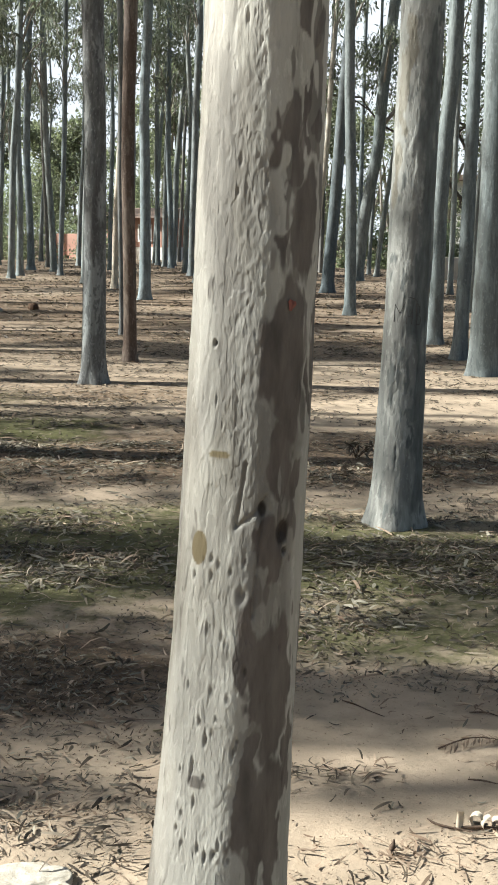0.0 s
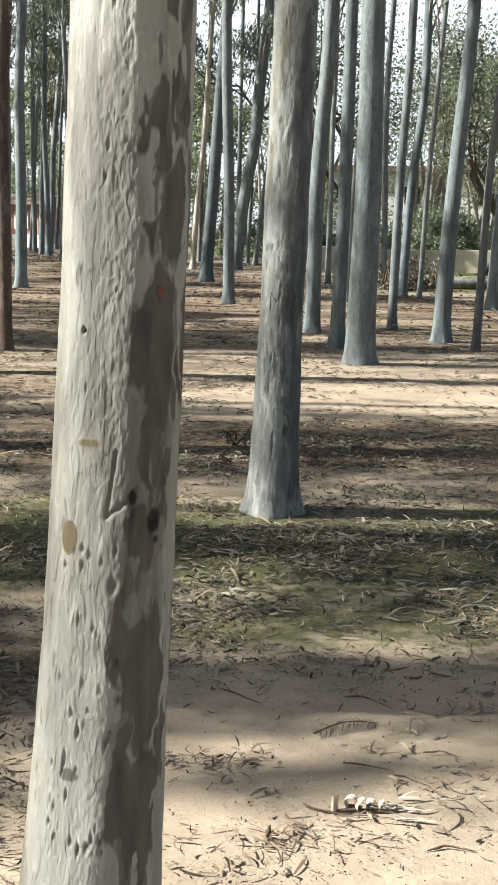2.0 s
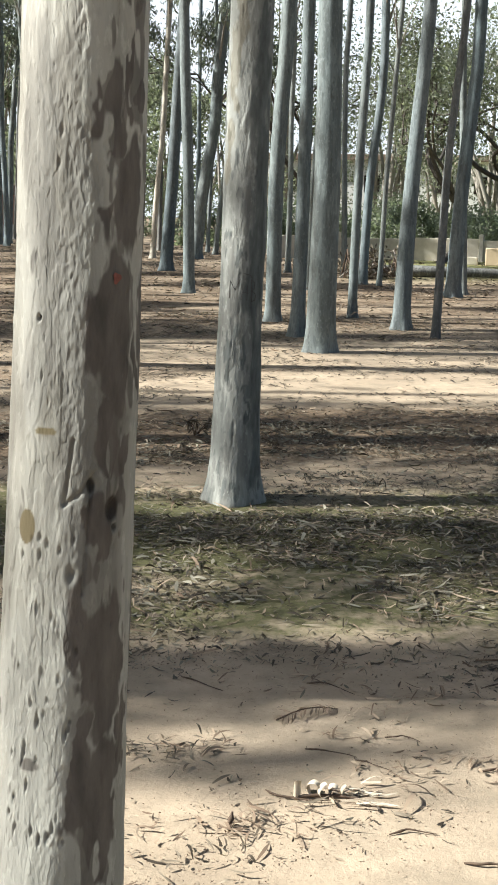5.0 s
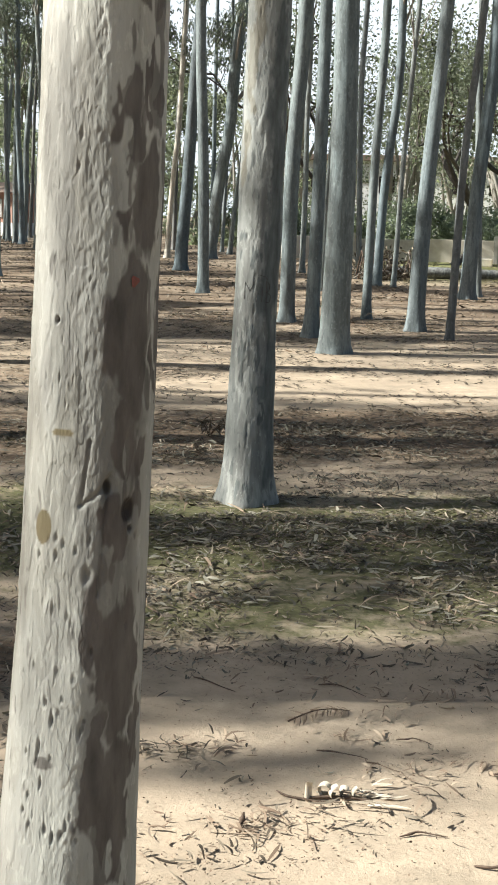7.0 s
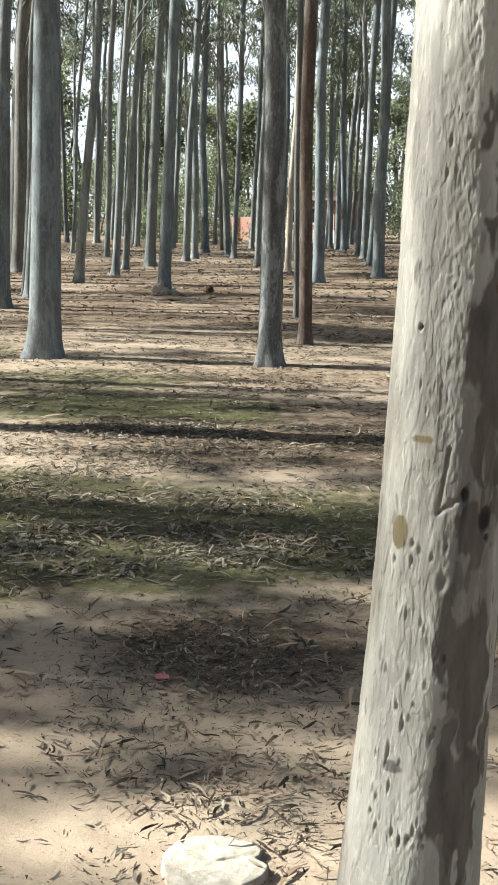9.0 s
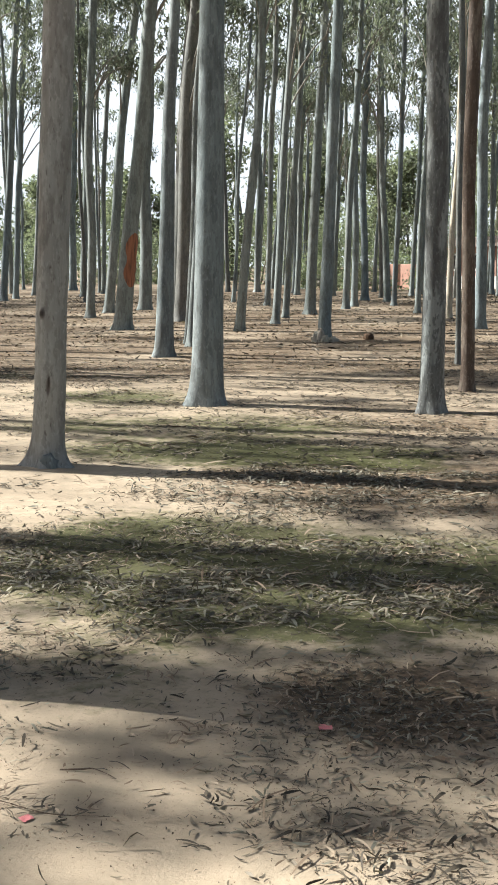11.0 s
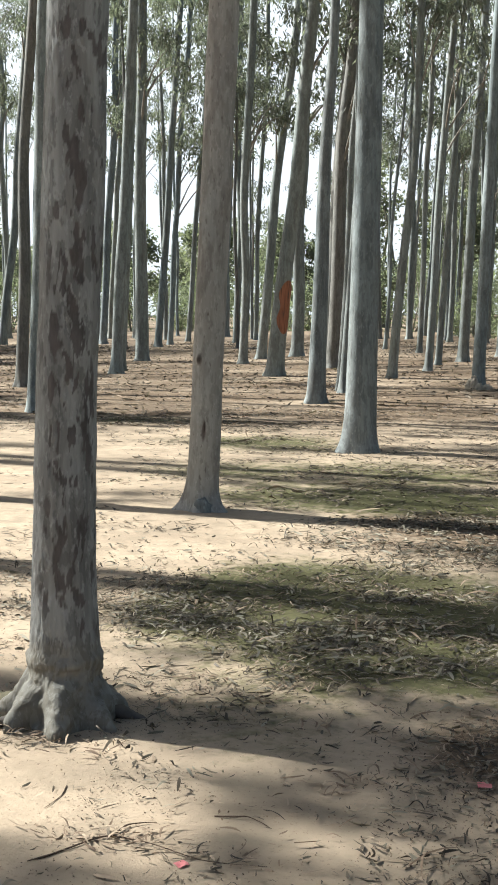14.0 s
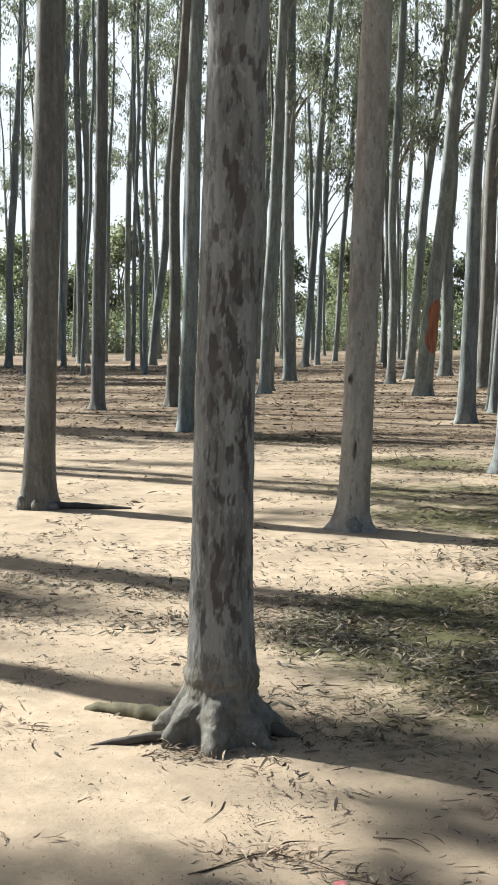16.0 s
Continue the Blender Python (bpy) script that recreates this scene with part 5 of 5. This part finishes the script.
litter("bark_strips", 45, 6500, 9.0, 30.0, 0.15, 0.014, 0.10, 0.12, 3, dry_bark, "dry curled strips of shed bark on the floor")
litter("bark_crumbs", 46, 42000, 2.1, 7.0, 0.009, 0.004, 0.15, 0.28, 1, crumb_mat, "brown crumbs of bark and leaf on the sand", 0.003)
litter("earth_crumbs", 47, 22000, 2.1, 6.5, 0.007, 0.005, 0.3, 0.15, 1, crumb_mat, "dark crumbs of earth and bark on the sand", 0.004, 0.8, 0.0, 0.14)


def litter_heap(rng, cx, cy, n, spread):
    """A loose heap in which leaves and strips of bark have gathered."""
    x, y = cx + rng.normal(size=n) * spread * 2.0, cy + rng.normal(size=n) * spread
    az = rng.normal(size=n) * 0.9 + rng.uniform(0, 3)
    up = np.abs(rng.normal(size=n)) * 0.07
    along = np.stack([np.cos(az), np.sin(az), up], 1)
    roll = rng.normal(size=n) * 0.4
    side = np.stack([-np.sin(az) * np.cos(roll), np.cos(az) * np.cos(roll), np.sin(roll)], 1)
    z = relief(x, y) + 0.004 + rng.random(n) * 0.012
    c = np.array([cx, cy, float(z.min())])
    v, f = strips(np.stack([x, y, z], 1) - c, along, side, 0.025 + 0.06 * rng.random(n) ** 1.6, 0.004 + 0.005 * rng.random(n), 0.14 * rng.normal(size=n), 4, 0.1 * rng.normal(size=n))
    ob = part("litter_heap", mesh_of("litter_heap", v, f), dry_leaf if rng.random() < 0.4 else dry_bark)
    ob.location = c
    tagged(ob, "loose heap of dry leaves and bark strips", "leaf litter", "heaps of litter", "stuff")


def litter_heaps(seed, heaps, near, far):
    rng = np.random.default_rng(seed)
    hx, hy = wedge(rng, heaps, near, far)
    for cx, cy in zip(hx, hy):
        wish = 0.18 + litter_at(np.array([cx]), np.array([cy]))[0] + 0.5 * moss_at(np.array([cx]), np.array([cy]))[0]
        if math.hypot(cx - 0.65, cy - 3.0) < 0.4 or rng.random() > wish:
            continue
        litter_heap(rng, cx, cy, int(rng.integers(12, 50) * min(1.0, 0.4 + wish)), rng.uniform(0.05, 0.15))


HEAPS = ((-2.17, 4.34), (-2.01, 4.35), (-1.83, 4.32), (-1.55, 4.11), (-1.39, 4.08), (-2.11, 3.55), (-1.22, 3.66), (-1.35, 3.55), (-3.16, 3.62), (-4.11, 5.79), (-3.84, 5.84), (-1.84, 2.94), (-1.7, 3.01), (-2.17, 4.52), (-1.78, 4.5), (0.2, 3.27), (0.32, 3.3), (-1.39, 4.97), (-1.01, 4.79), (-1.33, 4.29), (-0.78, 3.0), (-0.66, 2.88), (-0.86, 2.82), (-1.78, 3.0), (-1.65, 3.0), (-1.5, 2.95), (-1.35, 2.98), (-2.42, 3.62), (-2.55, 3.66), (-0.25, 2.75), (-0.2, 2.62), (-0.35, 2.88), (-0.12, 2.9), (-0.45, 2.98), (-0.28, 3.06), (-0.6, 3.05), (-0.3, 2.68), (0.49, 2.84), (0.42, 2.82), (0.36, 2.85), (0.55, 2.86), (0.27, 3.32), (0.22, 3.3), (0.97, 3.67), (1.04, 3.66), (0.85, 3.5), (0.88, 3.12), (0.95, 3.1), (0.7, 3.36), (0.3, 2.68), (0.24, 2.78), (-2.3, 3.62), (-2.48, 3.6), (-2.36, 3.66), (-2.62, 3.7))
rng_heap = np.random.default_rng(19)
for hx, hy in HEAPS:
    litter_heap(rng_heap, hx, hy, int(rng_heap.integers(12, 26)), rng_heap.uniform(0.025, 0.06))
for hx, hy in ((-2.72, 12.85), (-2.55, 12.75), (-2.88, 12.95), (-2.6, 13.0)):
    litter_heap(rng_heap, hx, hy, 45, 0.09)
litter_heaps(71, 260, 2.2, 8.5)


# ---------------------------------------------------------------- single things on the floor
def ground_z(x, y):
    return float(relief(np.array([x]), np.array([y]))[0])


def stick(points, thick, label, name="stick", mat_=None, lift=0.0):
    """A fallen twig along points on the floor (x, y, height over it)."""
    p = np.array([(x, y, ground_z(x, y) + thick * 0.7 + h + lift) for x, y, h in points])
    s = np.linspace(0, len(p) - 1, 5 * len(p))
    q = np.stack([np.interp(s, np.arange(len(p)), p[:, k]) for k in range(3)], 1)
    q[:, :2] += (np.stack([rough(np.stack([s * 1.7, 0 * s + p[0, 0] * 9, 0 * s + k], 1), 2) for k in (0, 5)], 1) - 0.5) * 0.03
    c = q[0].copy()
    for _ in range(3):
        q[1:-1] = (q[:-2] + 2 * q[1:-1] + q[2:]) / 4
    slim = 1.0 if mat_ else 0.72
    v, f = tube(q - c, slim * thick * np.interp(s, [0, 0.4, len(p) - 1], [0.55, 1.0, 0.3]) * (0.6 + 0.8 * rough(np.stack([s * 4, 0 * s + p[0, 1] * 5, 0 * s], 1), 3)), 7)
    ob = part(name, mesh_of(name, v, f), mat_ or twig_mat)
    ob.location = c
    return tagged(ob, label, "stick", "sticks on the floor")


DARK = "dark dry stick lying on the sand"
stick([(0.61, 3.28, 0.005), (0.68, 3.25, 0.01), (0.75, 3.225, 0.004)], 0.004, DARK)
stick([(0.75, 3.22, 0.0), (0.79, 3.19, 0.0), (0.83, 3.145, 0.0)], 0.003, DARK)
stick([(0.86, 3.36, 0.004), (0.91, 3.345, 0.012), (0.95, 3.325, 0.002)], 0.004, DARK)
stick([(1.06, 3.10, 0.002), (1.12, 3.105, 0.004), (1.18, 3.10, 0.0)], 0.005, DARK)
stick([(0.75, 2.77, 0.0), (0.80, 2.775, 0.006), (0.86, 2.765, 0.0)], 0.005, DARK)
stick([(0.89, 2.63, 0.0), (0.95, 2.605, 0.006), (1.02, 2.58, 0.0)], 0.006, DARK)
stick([(0.47, 3.04, 0.0), (0.52, 2.985, 0.004), (0.60, 2.965, 0.004), (0.73, 2.94, 0.0)], 0.004, DARK)
stick([(0.36, 2.84, 0.0), (0.37, 2.838, 0.03)], 0.011, "dark broken stub of wood standing in the sand", "wood_stub")
stick([(0.30, 3.87, 0.0), (0.36, 3.80, 0.0), (0.42, 3.74, 0.0)], 0.004, DARK)
stick([(0.70, 3.80, 0.0), (0.76, 3.76, 0.012), (0.83, 3.70, 0.0)], 0.004, DARK)
stick([(1.3, 3.95, 0.0), (1.45, 3.9, 0.02), (1.6, 3.93, 0.0)], 0.006, DARK)
for k, (x, y, w) in enumerate(((1.25, 3.72, 0.3), (1.4, 3.66, -0.4), (1.32, 3.78, 0.9), (1.46, 3.74, 0.1))):
    stick([(x, y, 0.0), (x + 0.11 * math.cos(w), y + 0.11 * math.sin(w), 0.015), (x + 0.22 * math.cos(w), y + 0.20 * math.sin(w), 0.0)], 0.0035, DARK)
LONG = "long thin brown twig lying on the sand"
stick([(-1.90, 2.77, 0.0), (-1.85, 2.86, 0.0), (-1.78, 3.01, 0.004), (-1.655, 3.005, 0.006), (-1.47, 2.945, 0.004), (-1.29, 2.99, 0.0)], 0.0045, LONG)
stick([(-1.78, 3.01, 0.0), (-1.77, 3.10, 0.006), (-1.70, 3.16, 0.0)], 0.004, LONG)
stick([(-1.55, 3.24, 0.0), (-1.46, 3.25, 0.008), (-1.38, 3.22, 0.0)], 0.004, LONG)
stick([(-2.10, 3.30, 0.0), (-2.07, 3.22, 0.0), (-2.07, 3.10, 0.0)], 0.003, LONG)


def surface_root(points, thick, label="grey root running along the sand from the trunk", skin=None):
    return tagged(stick(points, thick, label, "surface_root", skin or shade_bark, -thick * 0.55), label, "root", "roots above the ground")


surface_root([(-2.46, 3.93, 0.03), (-2.6, 3.95, 0.006), (-2.76, 3.945, -0.002), (-2.92, 3.94, -0.004), (-3.06, 3.935, -0.006), (-3.14, 3.93, -0.05)], 0.066, "thick mossy brown root half buried in the sand", mossy_bark)
surface_root([(-2.56, 3.76, 0.025), (-2.64, 3.71, 0.016), (-2.74, 3.64, 0.006), (-2.84, 3.56, -0.012)], 0.024)
surface_root([(-2.36, 3.95, 0.05), (-2.28, 3.98, 0.02), (-2.17, 4.0, -0.02)], 0.035)
surface_root([(-6.85, 8.45, 0.02), (-6.55, 8.58, 0.02), (-6.2, 8.72, 0.0)], 0.04)


def shaving(at, axis, radius, wide, start, sweep, squash=1.0):
    """A shaving of bark: a thin strip rolled round an axis, with worn ends."""
    axis = Vector(axis).normalized()
    a = axis.orthogonal().normalized() if abs(axis.z) > 0.7 else axis.cross(Vector((0, 0, 1))).normalized()
    b = axis.cross(a)
    n, m = 15, 4
    v = []
    for thick in (0.0, 0.0016):
        for i in range(n):
            t = i / (n - 1)
            ang = radians(start + sweep * t)
            r = radius * (1 - 0.22 * t) - thick
            half = wide * (0.5 - 0.16 * abs(2 * t - 1) ** 4)
            for j in range(m):
                u = 2 * j / (m - 1) - 1
                ragged = 1 + 0.25 * (float(rough(np.array([[t * 5 + radius * 300, u, start]]), 2)[0]) - 0.5)
                v.append(Vector(at) + a * (math.cos(ang) * r * ragged) + b * (math.sin(ang) * r * squash * ragged) + axis * (u * half * ragged))
    f = []
    for layer in (0, n * m):
        for i in range(n - 1):
            for j in range(m - 1):
                k = layer + i * m + j
                f.append((k, k + 1, k + m + 1, k + m))
    for i in range(n - 1):
        for j in (0, m - 1):
            k = i * m + j
            f.append((k, k + m, k + m + n * m, k + n * m))
    return np.array(v), np.array(f)


def bark_curls():
    """A row of pale shavings that stand up in rings from a strip of bark."""
    root = new("curled_bark")
    root.location = (0.55, 3.0, ground_z(0.6, 3.0))
    for at, axis, radius, wide, start, sweep, squash in (
        ((0.003, 0.0, 0.020), (0.1, 0.25, 1.0), 0.013, 0.052, 150, 170, 0.7),
        ((0.048, 0.004, 0.022), (0.45, 0.85, 0.2), 0.021, 0.020, 100, 235, 1.15),
        ((0.074, -0.004, 0.021), (-0.35, 0.9, 0.2), 0.022, 0.018, 60, 215, 1.1),
        ((0.100, 0.006, 0.016), (0.3, 0.9, 0.35), 0.016, 0.016, 120, 200, 1.0),
        ((0.130, 0.0, 0.018), (-0.5, 0.8, 0.3), 0.019, 0.013, 100, 150, 1.2),
        ((0.152, 0.006, 0.020), (0.5, 0.8, 0.1), 0.016, 0.012, 20, 160, 1.2),
    ):
        v, f = shaving(at, axis, radius, wide, start, sweep, squash)
        part("curl", mesh_of("curl", v, f), shaving_mat, root, "pale curled shaving of bark")
    rng = np.random.default_rng(77)
    for k in range(17):
        az = rng.normal() * 0.28 - 0.12
        roll = rng.normal() * 0.7
        along = np.array([[math.cos(az), math.sin(az), 0.03 * rng.normal()]])
        side = np.array([[-math.sin(az) * math.cos(roll), math.cos(az) * math.cos(roll), math.sin(roll)]])
        at = np.array([[0.06 + 0.13 * rng.random(), 0.035 * rng.normal(), 0.005 + 0.012 * rng.random()]])
        v, f = strips(at, along, side, rng.uniform(0.05, 0.12), rng.uniform(0.006, 0.012), 0.12 * rng.normal(), 6, 0.08 * rng.normal())
        part("strand", mesh_of("strand", v, f), shaving_mat if k % 3 else dry_bark, root)
    s = np.linspace(0, 1, 9)[:, None]
    spine = np.array([-0.03, -0.012, 0.004]) + s * np.array([0.2, -0.02, 0.0]) + np.array([0, 0.012, 0.004]) * np.sin(np.pi * s)
    v, f = tube(spine, np.interp(s[:, 0], [0, 0.3, 1], [0.0015, 0.005, 0.002]), 6)
    part("strip", mesh_of("strip", v, f), twig_mat, root, "dark strip of bark")
    return tagged(root, "heap of pale curled bark shavings on sand", "bark", "")


bark_curls()


def single_leaves(name, v, f, count, root, mat_=dry_leaf):
    """Each blade of one call of blades() as a part of its own."""
    n, m = len(v) // count, len(f) // count
    order = np.argsort(f.min(axis=1) // n, kind="stable")
    for k in range(count):
        part(name, mesh_of(name, v[k * n : (k + 1) * n], f[order][k * m : (k + 1) * m] - k * n), mat_, root)


def dry_frond():
    root = new("dry_frond")
    root.location = (0.56, 3.50, ground_z(0.65, 3.53) + 0.004)
    s = np.linspace(0, 1, 9)[:, None]
    spine = s * np.array([0.20, 0.075, 0.0]) + np.array([0, 0, 0.02]) * np.sin(np.pi * s)
    v, f = tube(spine, np.linspace(0.003, 0.001, 9), 5)
    part("spine", mesh_of("spine", v, f), twig_mat, root)
    rng = np.random.default_rng(6)
    t = np.linspace(0.08, 0.98, 17)
    at = np.stack([np.interp(t, s[:, 0], spine[:, k]) for k in range(3)], 1)
    for sign in (-1, 1):
        along = np.tile([-0.3, -0.2, -0.2], (17, 1)) + sign * np.array([-0.1, 0.7, 0.05]) + rng.normal(size=(17, 3)) * 0.1
        bv, bf = blades(rng, at, along, 0.05 * (1.15 - 0.5 * t), 0.007, 0.06, 2)
        single_leaves("leaflet", bv, bf, 17, root, dry_bark)
    return tagged(root, "dry brown frond lying on the sand", "frond")


dry_frond()


def stone(x, y, wide, deep, high, mat_, label, name="rock", seed=1, sink=0.25):
    bm = bmesh.new()
    bmesh.ops.create_icosphere(bm, subdivisions=4, radius=1.0)
    for v in bm.verts:
        n = noise.fractal(v.co * 1.6 + Vector((seed * 7.1, 0, 0)), 0.9, 2.0, 4)
        flat = 1.0 - 0.25 * max(0.0, v.co.z - 0.45)
        v.co = Vector((v.co.x * wide * (1 + 0.30 * n), v.co.y * deep * (1 + 0.30 * n), v.co.z * high * flat * (1 + 0.25 * n)))
    for f in bm.faces:
        f.smooth = True
    ob = part(name, bm, mat_)
    ob.location = (x, y, ground_z(x, y) + high * (1 - 2 * sink) * 0.5)
    return tagged(ob, label, "rock" if name == "rock" else "lump")


def flush_stump(x, y, radius, high):
    """A trunk sawn off at the ground: a weathered disc with an uneven rim, a notch and cracks."""
    rings, segs = 26, 72
    t, u = np.meshgrid(np.linspace(0, 2 * np.pi, segs, endpoint=False), np.linspace(0.0, 1.0, rings), indexing="ij")
    t, u = t.ravel(), u.ravel()
    rim = radius * (1 + 0.16 * (rough(np.stack([np.cos(t) * 1.4, np.sin(t) * 1.4, 0 * t + 4], 1), 3) - 0.5) - 0.22 * np.exp(-(((t - 0.35) / 0.2) ** 2)) - 0.08 * np.exp(-(((t - 1.2) / 0.12) ** 2)))
    top = np.clip(u / 0.88, 0, 1)
    r = rim * np.where(u < 0.88, top, 1 + 0.02 * (u - 0.88) / 0.12)
    p = np.stack([r * np.cos(t), r * np.sin(t), 0 * r], 1)
    crack = 0.006 * np.exp(-((np.sin(t - 0.5) * r / 0.004) ** 2)) * (np.cos(t - 0.5) > 0) + 0.004 * np.exp(-((np.sin(t - 2.6) * r / 0.003) ** 2)) * (np.cos(t - 2.6) > 0.3)
    z = high * np.where(u < 0.88, 1 - 0.12 * top**6, 0.88 * (1 - (u - 0.88) / 0.12) - 0.6 * (u - 0.88) / 0.12) + (rough(p * 38 + 3, 3) - 0.5) * 0.006 - crack * (u < 0.9)
    i, j = np.meshgrid(np.arange(segs), np.arange(rings - 1), indexing="ij")
    k = (i + 1) % segs
    f = np.stack([i * rings + j, i * rings + j + 1, k * rings + j + 1, k * rings + j], -1).reshape(-1, 4)
    ob = part("tree_stump", mesh_of("tree_stump", np.stack([p[:, 0], p[:, 1], z], 1), f), stump_mat)
    ob.location = (x, y, ground_z(x, y))
    return tagged(ob, "pale weathered tree stump sawn flush with the ground", "stump")


flush_stump(-0.487, 2.60, 0.126, 0.022)
stone(-4.55, 24.1, 0.10, 0.10, 0.11, cone_mat, "round dark brown lump on the forest floor", "earth_lump", 5)


def scrap(x, y, wide, turn, label, lift=0.001):
    """A crumpled scrap of paper."""
    n = 7
    g = np.linspace(-1, 1, n)
    gx, gy = np.meshgrid(g, g, indexing="ij")
    p = np.stack([gx.ravel(), gy.ravel(), 0 * gx.ravel()], 1)
    z = 0.5 * rough(p * 1.7 + x * 9, 3)
    v = np.stack([gx.ravel() * wide * (0.8 + 0.4 * z), gy.ravel() * wide * 0.7, z * wide * 1.1], 1)
    i, j = np.meshgrid(np.arange(n - 1), np.arange(n - 1), indexing="ij")
    f = np.stack([i * n + j, (i + 1) * n + j, (i + 1) * n + j + 1, i * n + j + 1], -1).reshape(-1, 4)
    ob = part("paper_scrap", mesh_of("paper_scrap", v, f), paper_mat)
    ob.matrix_world = pose(x, y, ground_z(x, y) + lift, 8, 0, turn)
    return tagged(ob, label, "paper", "pink scraps of paper")


scrap(-0.872, 3.755, 0.024, 20, "crumpled pink paper scrap among dry leaves", 0.009)
scrap(-1.512, 2.915, 0.020, 60, "crumpled pink paper scrap on the sand")


def dry_branch(x, y, high, seed, label):
    """A dead leafy twig that stands in the litter."""
    rng = np.random.default_rng(seed)
    root = new("dry_branch")
    root.location = (x, y, ground_z(x, y))
    for k in range(5):
        tip = np.array([rng.normal() * high * 0.6, rng.normal() * high * 0.4, high * rng.uniform(0.4, 1.0)])
        s = np.linspace(0, 1, 7)[:, None]
        arc = tip * s + np.array([0, 0, high * 0.25]) * np.sin(np.pi * s)
        v, f = tube(arc, np.linspace(0.004, 0.0015, 7), 5)
        part("twig", mesh_of("twig", v, f), twig_mat, root)
        t = rng.random(12) * 0.8 + 0.2
        at = np.stack([np.interp(t, s[:, 0], arc[:, j]) for j in range(3)], 1)
        bv, bf = blades(rng, at, rng.normal(size=(12, 3)) * 0.6 + [0, 0, -0.6], 0.45 * high, 0.08 * high, 0.15, 3)
        single_leaves("dead_leaf", bv, bf, 12, root)
    return tagged(root, label, "branch", "dead branches")


dry_branch(0.62, 8.35, 0.13, 3, "dead leafy twig standing in the litter")
dry_branch(0.52, 7.75, 0.07, 4, "pale dead leaves on a short twig")
dry_branch(1.13, 7.9, 0.08, 8, "dead leafy twig standing in the litter")
